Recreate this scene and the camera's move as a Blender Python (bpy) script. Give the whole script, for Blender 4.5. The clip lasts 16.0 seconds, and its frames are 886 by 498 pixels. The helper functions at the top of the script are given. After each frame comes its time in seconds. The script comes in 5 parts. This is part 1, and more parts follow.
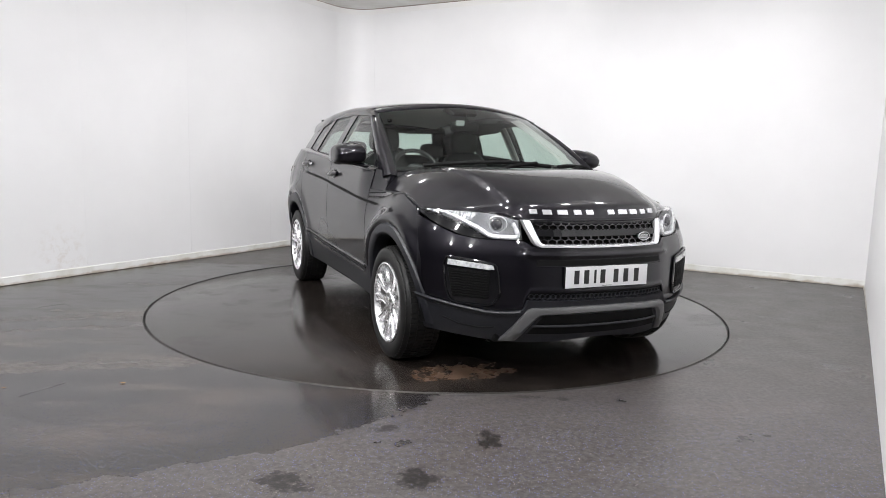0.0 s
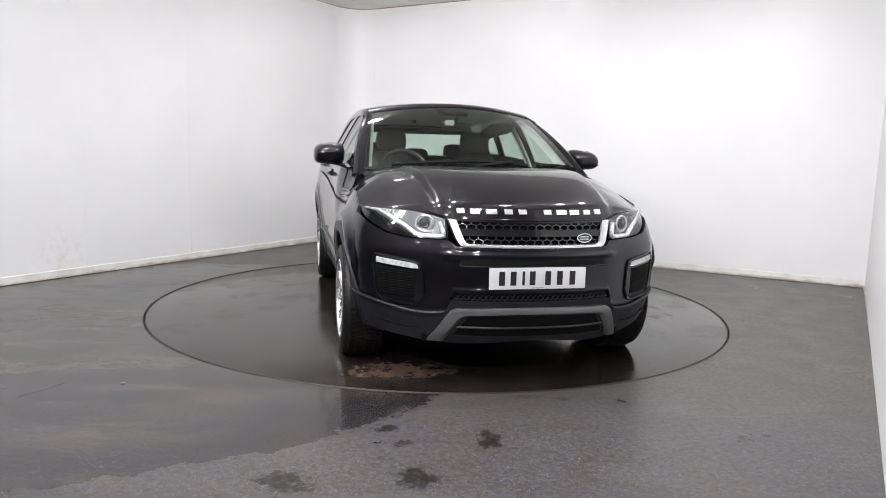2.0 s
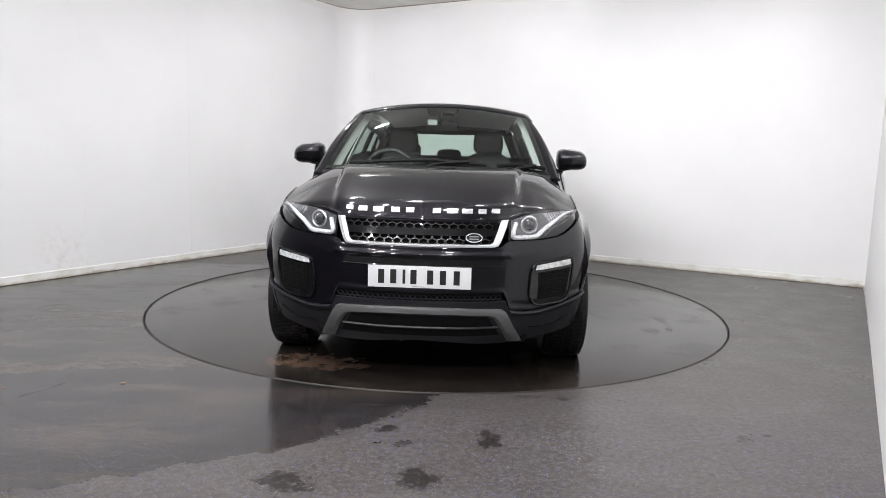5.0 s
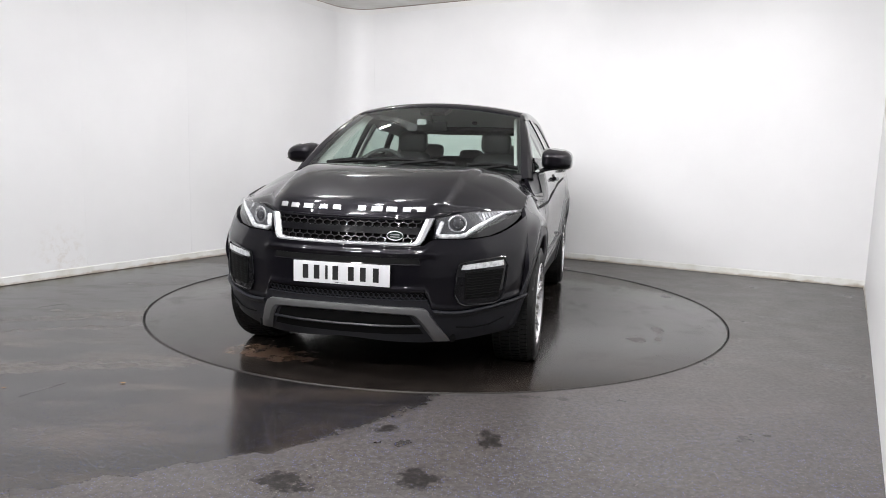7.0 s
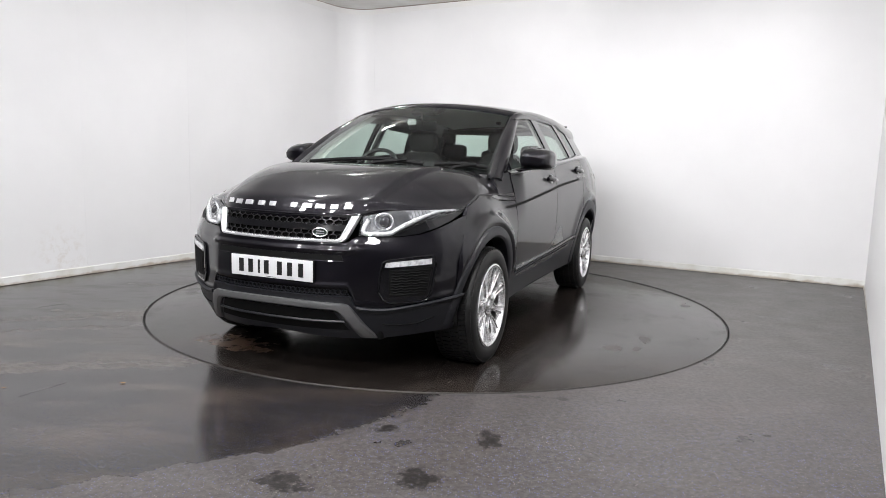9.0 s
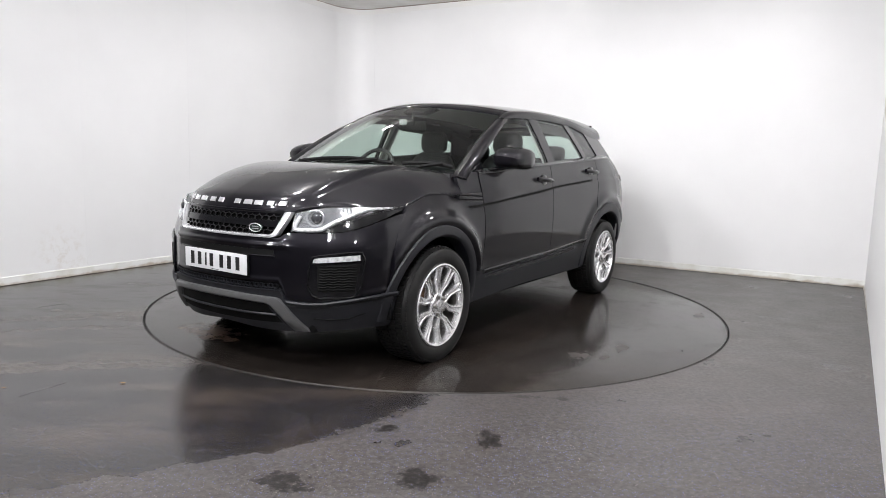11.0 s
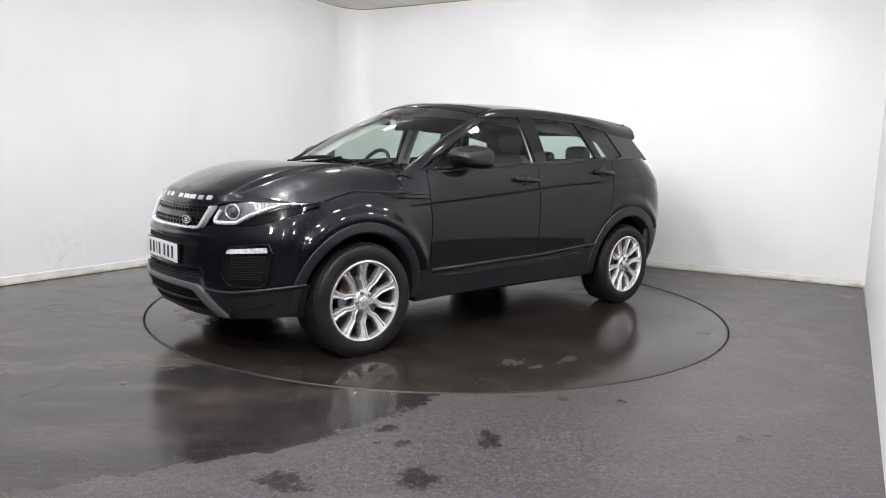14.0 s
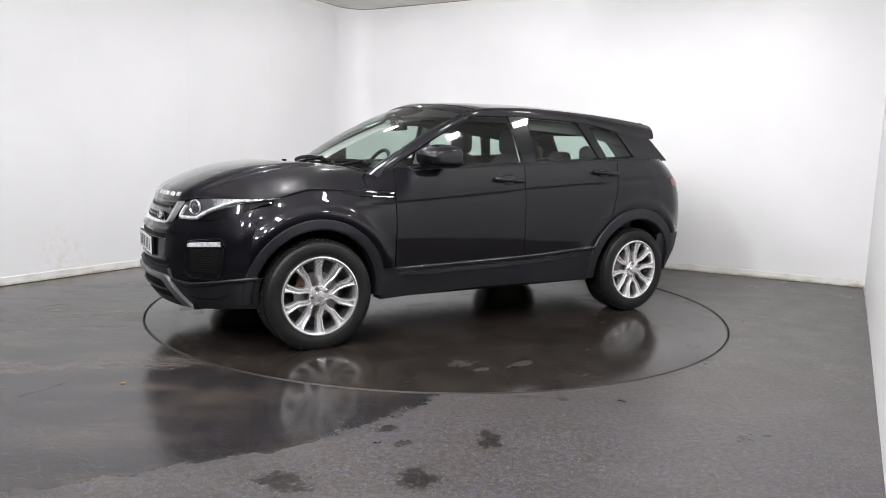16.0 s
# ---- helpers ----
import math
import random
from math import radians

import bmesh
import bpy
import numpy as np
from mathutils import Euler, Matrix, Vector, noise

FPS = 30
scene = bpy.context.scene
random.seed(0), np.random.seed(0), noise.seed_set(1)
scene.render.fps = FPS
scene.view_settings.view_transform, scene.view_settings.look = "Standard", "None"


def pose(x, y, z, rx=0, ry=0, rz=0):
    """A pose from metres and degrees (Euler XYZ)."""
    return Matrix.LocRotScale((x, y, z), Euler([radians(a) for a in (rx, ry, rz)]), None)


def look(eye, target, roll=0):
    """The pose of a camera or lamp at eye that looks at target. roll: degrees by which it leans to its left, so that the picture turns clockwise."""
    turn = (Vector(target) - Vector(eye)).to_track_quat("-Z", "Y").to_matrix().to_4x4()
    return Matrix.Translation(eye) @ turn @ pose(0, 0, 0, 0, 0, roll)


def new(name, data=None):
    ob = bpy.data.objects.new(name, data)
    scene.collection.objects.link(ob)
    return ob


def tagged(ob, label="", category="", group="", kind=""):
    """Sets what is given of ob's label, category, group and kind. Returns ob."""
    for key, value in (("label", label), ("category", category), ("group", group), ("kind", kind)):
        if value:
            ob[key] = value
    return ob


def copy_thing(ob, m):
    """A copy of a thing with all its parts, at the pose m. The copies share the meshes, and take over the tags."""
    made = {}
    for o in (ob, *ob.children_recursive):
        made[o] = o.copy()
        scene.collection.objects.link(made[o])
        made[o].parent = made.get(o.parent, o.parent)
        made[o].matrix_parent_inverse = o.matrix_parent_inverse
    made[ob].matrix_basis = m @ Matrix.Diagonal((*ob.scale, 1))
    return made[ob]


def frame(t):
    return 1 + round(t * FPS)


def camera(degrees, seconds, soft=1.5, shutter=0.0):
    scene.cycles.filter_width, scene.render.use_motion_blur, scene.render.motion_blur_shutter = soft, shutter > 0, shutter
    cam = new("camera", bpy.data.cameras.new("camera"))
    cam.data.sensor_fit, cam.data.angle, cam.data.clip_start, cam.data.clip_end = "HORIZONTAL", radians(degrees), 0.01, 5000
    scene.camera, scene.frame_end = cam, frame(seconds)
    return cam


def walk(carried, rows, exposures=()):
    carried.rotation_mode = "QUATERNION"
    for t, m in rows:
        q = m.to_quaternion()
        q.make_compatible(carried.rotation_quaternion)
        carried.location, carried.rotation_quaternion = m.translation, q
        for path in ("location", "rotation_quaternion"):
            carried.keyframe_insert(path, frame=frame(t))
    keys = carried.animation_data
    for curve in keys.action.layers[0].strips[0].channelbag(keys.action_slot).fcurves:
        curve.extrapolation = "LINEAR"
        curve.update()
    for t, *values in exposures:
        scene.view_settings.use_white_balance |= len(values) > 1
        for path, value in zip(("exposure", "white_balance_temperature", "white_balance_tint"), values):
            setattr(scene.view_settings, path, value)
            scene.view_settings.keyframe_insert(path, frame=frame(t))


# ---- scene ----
cam = camera(65.62, 16.0, soft=0.9)
EYE = Vector((0.0, -5.649, 1.209))
LOOK_AT = EYE + Vector((0.00577, 0.99081, -0.13514)) * 5
walk(cam, [(0.0, look(EYE, LOOK_AT, 1.524)), (16.0, look(EYE, LOOK_AT, 1.524))])

# ---------------------------------------------------------------- world, lights
world = bpy.data.worlds.new("world")
world.use_nodes = True
world.node_tree.nodes["Background"].inputs[0].default_value = (0.9, 0.95, 1.0, 1)
world.node_tree.nodes["Background"].inputs[1].default_value = 0.02
scene.world = world
scene.view_settings.exposure = 0.08

# the room is a rectangle turned against the camera: a runs along the side walls, b across
AX, BX = Vector((0.513, 0.858, 0)), Vector((0.858, -0.513, 0))
CEIL = 3.157


def room(a, b, z=0.0):
    return AX * a + BX * b + Vector((0, 0, z))


# place along and across the room, tilt towards the car, watts
# the last one is an added fill for the walls near the corner
LAMP_PLACES = ([(-6.3, 0.4, 60.0, 40.0), (-6.3, 1.9, 60.0, 38.0), (-5.6, 3.5, 56.0, 21.0)] + [(-4.4, -0.9, 50.0, 35.0), (-4.4, 0.6, 50.0, 30.0), (-4.4, 2.1, 48.0, 22.0)]
               + [(-2.9, -0.6, 36.0, 20.0), (-2.9, 0.6, 36.0, 18.0), (-2.9, 1.9, 36.0, 15.0)] + [(-1.5, -0.8, 42.0, 24.0), (-1.5, 0.5, 32.0, 15.0), (-1.5, 1.9, 20.0, 12.0)]
               + [(-0.3, 2.0, 8.0, 9.0), (0.65, 2.05, 8.0, 7.0), (0.4, -1.5, 34.0, 9.0)])

# ---------------------------------------------------------------- materials
def mat(name, base, rough=0.5, metal=0.0, coat=0.0, coat_rough=0.03, spec=0.5):
    m = bpy.data.materials.new(name)
    m.use_nodes = True
    p = m.node_tree.nodes["Principled BSDF"]
    p.inputs["Base Color"].default_value = (*base, 1)
    p.inputs["Roughness"].default_value = rough
    p.inputs["Metallic"].default_value = metal
    p.inputs["Coat Weight"].default_value = coat
    p.inputs["Coat Roughness"].default_value = coat_rough
    p.inputs["Specular IOR Level"].default_value = spec
    return m


def node(m, kind, **settings):
    n = m.node_tree.nodes.new(kind)
    for key, value in settings.items():
        n.inputs[key].default_value = value
    return n


def link(m, a, b):
    m.node_tree.links.new(a, b)


def ramp(m, source, stops):
    n = m.node_tree.nodes.new("ShaderNodeValToRGB")
    e = n.color_ramp.elements
    while len(e) < len(stops):
        e.new(0.5)
    for k, (pos, col) in zip(e, stops):
        k.position = pos
        k.color = (*col, 1) if len(col) == 3 else col
    link(m, source, n.inputs[0])
    return n.outputs[0]


def grey(v):
    return (v, v, v)


def noise_at(m, scale, detail=4.0, rough=0.55, coords="Object", stretch=None):
    c = m.node_tree.nodes.new("ShaderNodeTexCoord")
    n = node(m, "ShaderNodeTexNoise", Scale=scale, Detail=detail, Roughness=rough)
    if stretch:
        mp = m.node_tree.nodes.new("ShaderNodeMapping")
        mp.inputs["Scale"].default_value = stretch
        link(m, c.outputs[coords], mp.inputs[0])
        link(m, mp.outputs[0], n.inputs["Vector"])
    else:
        link(m, c.outputs[coords], n.inputs["Vector"])
    return n.outputs["Fac"]


def bump(m, height, strength=0.2, dist=0.002):
    b = node(m, "ShaderNodeBump", Strength=strength, Distance=dist)
    link(m, height, b.inputs["Height"])
    link(m, b.outputs[0], m.node_tree.nodes["Principled BSDF"].inputs["Normal"])


def princ(m):
    return m.node_tree.nodes["Principled BSDF"].inputs


def math2(m, op, a, b):
    n = m.node_tree.nodes.new("ShaderNodeMath")
    n.operation = op
    for i, v in enumerate((a, b)):
        if isinstance(v, (int, float)):
            n.inputs[i].default_value = v
        else:
            link(m, v, n.inputs[i])
    return n.outputs[0]


def mixc(m, fac, a, b):
    n = m.node_tree.nodes.new("ShaderNodeMix")
    n.data_type = "RGBA"
    for i, v in ((0, fac), (6, a), (7, b)):
        if isinstance(v, tuple):
            n.inputs[i].default_value = (*v, 1)
        elif isinstance(v, (int, float)):
            n.inputs[i].default_value = v
        else:
            link(m, v, n.inputs[i])
    return n.outputs[2]


PAINT = mat("black_metallic_paint", (0.0030, 0.0027, 0.0040), 0.37, 0.0, 1.0, 0.008, 0.11)
PAINT.node_tree.nodes["Principled BSDF"].inputs["Specular Tint"].default_value = (0.9, 0.86, 1.0, 1)
PAINT.node_tree.nodes["Principled BSDF"].inputs["Coat IOR"].default_value = 1.39
GLOSS_BLACK = mat("gloss_black", (0.005, 0.005, 0.006), 0.2, 0, 0.9, 0.02, 0.05)
PLASTIC = mat("grained_dark_plastic", (0.0125, 0.013, 0.0165), 0.42, spec=0.45)
SATIN = mat("satin_black_trim", (0.022, 0.022, 0.024), 0.26)
bump(PLASTIC, noise_at(PLASTIC, 900, 2), 0.15, 0.0006)
DARK = mat("matt_black", (0.005, 0.005, 0.005), 0.6, spec=0.12)
RUBBER = mat("tyre_rubber", (0.011, 0.011, 0.011), 0.5, spec=0.35)
_f = noise_at(RUBBER, 7, 5)
link(RUBBER, ramp(RUBBER, _f, [(0.35, (0.0055, 0.0055, 0.0055)), (0.65, (0.012, 0.0115, 0.011))]), princ(RUBBER)["Base Color"])
ALLOY = mat("silver_alloy", (0.86, 0.86, 0.87), 0.26, 0.85, 0.4, 0.06)
GRILLE = mat("dark_chrome_grille", (0.05, 0.05, 0.053), 0.14, 0.75, 0.6, 0.02)
CHROME = mat("satin_chrome", (0.82, 0.82, 0.84), 0.2, 0.7)
WHITE_SHELL = mat("white_plastic", (0.8, 0.8, 0.8), 0.35)
SKID = mat("grey_metallic_trim", (0.19, 0.19, 0.192), 0.34, 0.6)
STEEL = mat("brake_steel", (0.3, 0.29, 0.28), 0.4, 1.0)
CLOTH = mat("dark_seat_leather", (0.009, 0.009, 0.0095), 0.5)
DASH = mat("dark_dashboard", (0.02, 0.02, 0.021), 0.55)
LINER = mat("pale_grey_headlining", (0.6, 0.61, 0.585), 0.8)
PILLAR_GREY = mat("grey_pillar_trim", (0.33, 0.34, 0.325), 0.8)
STICKER = mat("pale_sticker", (0.25, 0.26, 0.25), 0.6)
PLATE = mat("white_reflective_plate", (0.7, 0.7, 0.71), 0.3)
INK = mat("black_ink", (0.01, 0.01, 0.01), 0.5)
RED = mat("red_lamp_lens", (0.13, 0.005, 0.006), 0.1, 0, 1.0)
LENS = mat("clear_diffuser", (0.58, 0.59, 0.6), 0.2, 0.2, 0.8)
_f = noise_at(LENS, 55, 2)
link(LENS, ramp(LENS, _f, [(0.35, (0.42, 0.42, 0.43)), (0.6, (0.72, 0.73, 0.74))]), princ(LENS)["Base Color"])
bump(LENS, _f, 0.4, 0.002)
BADGE = mat("dark_green_enamel", (0.03, 0.045, 0.04), 0.2, 0.2, 1.0)


def glass(name, tint, rough=0.0):
    m = bpy.data.materials.new(name)
    m.use_nodes = True
    t = m.node_tree
    t.nodes.remove(t.nodes["Principled BSDF"])
    clear = t.nodes.new("ShaderNodeBsdfTransparent")
    clear.inputs[0].default_value = (*tint, 1)
    gloss = node(m, "ShaderNodeBsdfGlossy", Roughness=rough)
    face = node(m, "ShaderNodeLayerWeight", Blend=0.5)
    grow = math2(m, "POWER", face.outputs["Facing"], 5.0)
    share = math2(m, "ADD", math2(m, "MULTIPLY", grow, 0.9), 0.07)
    mix = t.nodes.new("ShaderNodeMixShader")
    link(m, share, mix.inputs[0])
    link(m, clear.outputs[0], mix.inputs[1])
    link(m, gloss.outputs[0], mix.inputs[2])
    link(m, mix.outputs[0], t.nodes["Material Output"].inputs[0])
    return m


GLASS = glass("green_tinted_glass", (0.72, 0.82, 0.77), 0.035)
CLEAR = glass("clear_lens", (0.93, 0.94, 0.95))

GLOW = bpy.data.materials.new("lamp_glow")
GLOW.use_nodes = True
princ(GLOW)["Emission Color"].default_value = (1, 0.98, 0.95, 1)
princ(GLOW)["Emission Strength"].default_value = 65.0

# white painted wall panels
WALL = mat("white_wall_panel", (0.83, 0.825, 0.835), 0.42)
_f = noise_at(WALL, 0.9, 5)
_c = ramp(WALL, _f, [(0.3, (0.80, 0.795, 0.80)), (0.7, (0.85, 0.845, 0.85))])
_d = WALL.node_tree.nodes.new("ShaderNodeVectorMath")
_d.operation = "DISTANCE"
_d.inputs[1].default_value = (-3.44, 0.6, 0.24)
link(WALL, WALL.node_tree.nodes["Texture Coordinate"].outputs["Object"], _d.inputs[0])
_m = math2(WALL, "MULTIPLY", ramp(WALL, _d.outputs["Value"], [(0.05, grey(1)), (0.3, grey(0))]), ramp(WALL, noise_at(WALL, 16, 5, 0.7), [(0.48, grey(0)), (0.68, grey(0.4))]))
link(WALL, mixc(WALL, _m, _c, (0.55, 0.47, 0.38)), princ(WALL)["Base Color"])
bump(WALL, noise_at(WALL, 6, 3), 0.08, 0.004)
TRIM = mat("white_gloss_trim", (0.8, 0.8, 0.78), 0.3)
_f = noise_at(TRIM, 5, 4)
_z = TRIM.node_tree.nodes.new("ShaderNodeSeparateXYZ")
link(TRIM, TRIM.node_tree.nodes["Texture Coordinate"].outputs["Object"], _z.inputs[0])
_d = ramp(TRIM, math2(TRIM, "ADD", math2(TRIM, "MULTIPLY", _z.outputs[2], 10.0), math2(TRIM, "MULTIPLY", noise_at(TRIM, 3.5, 6, 0.7), 1.1)), [(0.62, grey(0.8)), (0.85, grey(0))])
link(TRIM, mixc(TRIM, _d, ramp(TRIM, _f, [(0.35, (0.7, 0.69, 0.64)), (0.6, (0.82, 0.82, 0.8))]), (0.42, 0.35, 0.27)), princ(TRIM)["Base Color"])
# grey of an unseen wall piece, added to darken the doors' reflections
ADDED_EAST = mat("added_grey_wall", (0.3, 0.297, 0.305), 0.5)
CEILING = mat("grey_white_ceiling", (0.66, 0.65, 0.62), 0.7)
_f = noise_at(CEILING, 3, 6)
link(CEILING, ramp(CEILING, _f, [(0.3, (0.74, 0.72, 0.69)), (0.65, (0.86, 0.85, 0.83))]), princ(CEILING)["Base Color"])
UNSEEN_WALL = mat("unseen_grey_wall", (0.42, 0.42, 0.43), 0.6)


def floor_material(name, table):
    m = mat(name, (0.05, 0.047, 0.046), 0.3, spec=0.47)
    pi = princ(m)
    c = m.node_tree.nodes.new("ShaderNodeTexCoord")
    sep = m.node_tree.nodes.new("ShaderNodeSeparateXYZ")
    link(m, c.outputs["Object"], sep.inputs[0])
    big, mid, fine = noise_at(m, 0.9, 6, 0.6), noise_at(m, 4.0, 6, 0.65), noise_at(m, 60, 3)
    streak = noise_at(m, 1.5, 7, 0.66, stretch=(0.8, 2.4, 1.0) if not table else (3.0, 1.0, 1.0))
    base = ramp(m, mid, [(0.25, (0.012, 0.0107, 0.0106)), (0.5, (0.020, 0.018, 0.018)), (0.8, (0.031, 0.028, 0.028))])
    if table:
        base = ramp(m, mid, [(0.25, (0.009, 0.0071, 0.0061)), (0.5, (0.0155, 0.0125, 0.0109)), (0.8, (0.027, 0.022, 0.019))])
        pi["Specular IOR Level"].default_value = 0.46
    base = mixc(m, ramp(m, streak, [(0.48, grey(0)), (0.66, grey(0.25 if table else 0.6))]), base, (0.068, 0.052, 0.042))
    def spot(x, y, rx, ry, lo=0.8, hi=1.0):
        dx = math2(m, "DIVIDE", math2(m, "SUBTRACT", sep.outputs[0], x), rx)
        dy = math2(m, "DIVIDE", math2(m, "SUBTRACT", sep.outputs[1], y), ry)
        d = math2(m, "ADD", math2(m, "MULTIPLY", dx, dx), math2(m, "MULTIPLY", dy, dy))
        d = math2(m, "ADD", d, math2(m, "MULTIPLY", math2(m, "SUBTRACT", noise_at(m, 11.0, 6, 0.75), 0.5), 5.5))
        return math2(m, "SUBTRACT", 1.0, ramp(m, d, [(lo * 0.5, grey(0)), (hi * 0.5 + 0.2, grey(1))]))

    def spots(places):
        total = None
        for q in places:
            k = spot(*q)
            total = k if total is None else math2(m, "MAXIMUM", total, k)
        return total

    if table:
        rust = spots([(1.80, -0.62, 0.16, 0.34), (1.86, -0.42, 0.08, 0.15)])
        chalk = spots([(0.75, 1.58, 0.13, 0.07), (0.44, 1.73, 0.12, 0.05), (0.72, 1.72, 0.08, 0.03), (-0.9, 1.9, 0.12, 0.05)])
        base = mixc(m, math2(m, "MULTIPLY", rust, 0.6), base, (0.11, 0.066, 0.042))
        base = mixc(m, math2(m, "MULTIPLY", chalk, 0.3), base, (0.075, 0.066, 0.06))
    else:
        oil = spots([(0.24, -2.82, 0.06, 0.14), (-0.06, -3.2, 0.11, 0.1), (-0.55, -3.26, 0.12, 0.12), (-0.22, -2.74, 0.07, 0.06), (0.64, -2.3, 0.04, 0.03), (0.46, -2.28, 0.09, 0.03)])
    # coloured flecks pressed into the vinyl
    vor = node(m, "ShaderNodeTexVoronoi", Scale=118.0, Randomness=1.0)
    link(m, c.outputs["Object"], vor.inputs["Vector"])
    pick = m.node_tree.nodes.new("ShaderNodeSeparateColor")
    link(m, vor.outputs["Color"], pick.inputs[0])
    dot = math2(m, "MULTIPLY", ramp(m, vor.outputs["Distance"], [(0.27, grey(1)), (0.36, grey(0))]), ramp(m, pick.outputs[0], [(0.62, grey(0)), (0.64, grey(1))]))
    fleck = ramp(m, pick.outputs[1], [(0.0, (0.06, 0.08, 0.3)), (0.35, (0.14, 0.17, 0.48)), (0.6, (0.17, 0.19, 0.34)), (0.8, (0.36, 0.31, 0.27)), (1.0, (0.012, 0.01, 0.01))])
    if table:
        dot = math2(m, "MULTIPLY", dot, 0.06)
    else:
        near = math2(m, "ADD", sep.outputs[1], math2(m, "MULTIPLY", big, 0.8))
        dot = math2(m, "MULTIPLY", dot, ramp(m, math2(m, "MULTIPLY", near, -0.25), [(0.42, grey(0.04)), (0.6, grey(0.8))]))
    base = mixc(m, math2(m, "MULTIPLY", dot, 0.45), base, fleck)
    if table:
        wet = ramp(m, noise_at(m, 1.9, 7, 0.68), [(0.40, grey(0.55)), (0.455, grey(0.86)), (0.6, grey(1))])
        dull = math2(m, "MAXIMUM", math2(m, "MULTIPLY", chalk, 0.75), math2(m, "MULTIPLY", rust, 0.4))
        scratch = ramp(m, noise_at(m, 3.0, 5, 0.7, stretch=(1.0, 7.0, 1.0)), [(0.63, grey(0)), (0.68, grey(0.4))])
        wet = math2(m, "SUBTRACT", wet, math2(m, "MAXIMUM", dull, scratch))
    else:
        # the wet half of the floor, with a ragged shore
        dx, dy = math2(m, "ADD", sep.outputs[0], 2.1), math2(m, "ADD", sep.outputs[1], 0.9)
        d = math2(m, "SQRT", math2(m, "ADD", math2(m, "MULTIPLY", dx, dx), math2(m, "MULTIPLY", dy, dy)), 0)
        d = math2(m, "ADD", d, math2(m, "MULTIPLY", math2(m, "SUBTRACT", mid, 0.5), 0.35))
        shore = math2(m, "SUBTRACT", 1.0, ramp(m, math2(m, "MULTIPLY", d, 0.25), [(0.625, grey(0)), (0.64, grey(1))]))
        spots = ramp(m, noise_at(m, 2.3, 5, 0.6), [(0.62, grey(0)), (0.66, grey(1))])
        wet = math2(m, "MAXIMUM", shore, math2(m, "MULTIPLY", spots, 0.6))
        mud = math2(m, "MULTIPLY", ramp(m, streak, [(0.5, grey(0)), (0.6, grey(0.8))]), ramp(m, math2(m, "ADD", math2(m, "MULTIPLY", sep.outputs[0], -0.25), -0.1), [(0.1, grey(0)), (0.4, grey(1))]))
        # two muddy tracks that lead towards the turntable
        tracks = None
        for c0, slope, wide in ((-0.07, 0.31, 0.13), (-1.56, 0.2, 0.13), (-0.42, 0.31, 0.05)):
            off = math2(m, "SUBTRACT", sep.outputs[1], math2(m, "ADD", math2(m, "MULTIPLY", sep.outputs[0], slope), c0))
            off = math2(m, "ADD", math2(m, "ABSOLUTE", off, 0), math2(m, "MULTIPLY", math2(m, "SUBTRACT", noise_at(m, 5.0, 6, 0.7), 0.5), 0.35))
            one = ramp(m, off, [(wide * 0.5, grey(1)), (wide, grey(0))])
            tracks = one if tracks is None else math2(m, "MAXIMUM", tracks, one)
        tracks = math2(m, "MULTIPLY", tracks, ramp(m, noise_at(m, 14.0, 6, 0.75, stretch=(0.6, 2.0, 1.0)), [(0.38, grey(0.15)), (0.6, grey(0.9))]))
        tracks = math2(m, "MULTIPLY", tracks, ramp(m, math2(m, "MULTIPLY", sep.outputs[0], -0.4), [(0.4, grey(0)), (0.62, grey(1))]))
        mud = math2(m, "MAXIMUM", math2(m, "MULTIPLY", mud, 0.5), tracks)
        wet = math2(m, "SUBTRACT", wet, math2(m, "MINIMUM", mud, wet))
        base = mixc(m, math2(m, "MULTIPLY", mud, 0.75), base, (0.06, 0.047, 0.038))
        base = mixc(m, math2(m, "MULTIPLY", ramp(m, wet, [(0.0, grey(1)), (1.0, grey(0))]), 0.65), base, mixc(m, dot, mixc(m, math2(m, "MULTIPLY", ramp(m, noise_at(m, 3.2, 7, 0.72, stretch=(1.0, 2.2, 1.0)), [(0.4, grey(0)), (0.62, grey(1))]), 0.55), mixc(m, ramp(m, noise_at(m, 40, 6, 0.85), [(0.40, grey(0)), (0.60, grey(1))]), (0.036, 0.031, 0.030), (0.15, 0.139, 0.135)), mixc(m, ramp(m, noise_at(m, 30, 5, 0.75), [(0.4, grey(0)), (0.6, grey(1))]), (0.040, 0.031, 0.026), (0.12, 0.103, 0.092))), fleck))
    if not table:
        base = mixc(m, math2(m, "MULTIPLY", oil, ramp(m, noise_at(m, 30, 5, 0.8), [(0.34, grey(0.35)), (0.5, grey(1))])), base, (0.012, 0.0098, 0.0092))
        scuff = math2(m, "MULTIPLY", ramp(m, noise_at(m, 7.0, 4, 0.55, stretch=(1.0, 3.0, 1.0)), [(0.68, grey(0)), (0.72, grey(1))]), ramp(m, noise_at(m, 0.8, 2), [(0.5, grey(0)), (0.6, grey(0.5))]))
        base = mixc(m, scuff, base, (0.16, 0.15, 0.145))
    link(m, base, pi["Base Color"])
    dry_rough = ramp(m, mid, [(0.2, grey(0.32)), (0.8, grey(0.46))])
    wet_rough = ramp(m, big, [(0.3, grey(0.11)), (0.7, grey(0.2))]) if table else ramp(m, big, [(0.3, grey(0.13)), (0.7, grey(0.22))])
    link(m, mixc(m, wet, dry_rough, wet_rough), pi["Roughness"])
    b = node(m, "ShaderNodeBump", Strength=0.25, Distance=0.0015)
    link(m, fine, b.inputs["Height"])
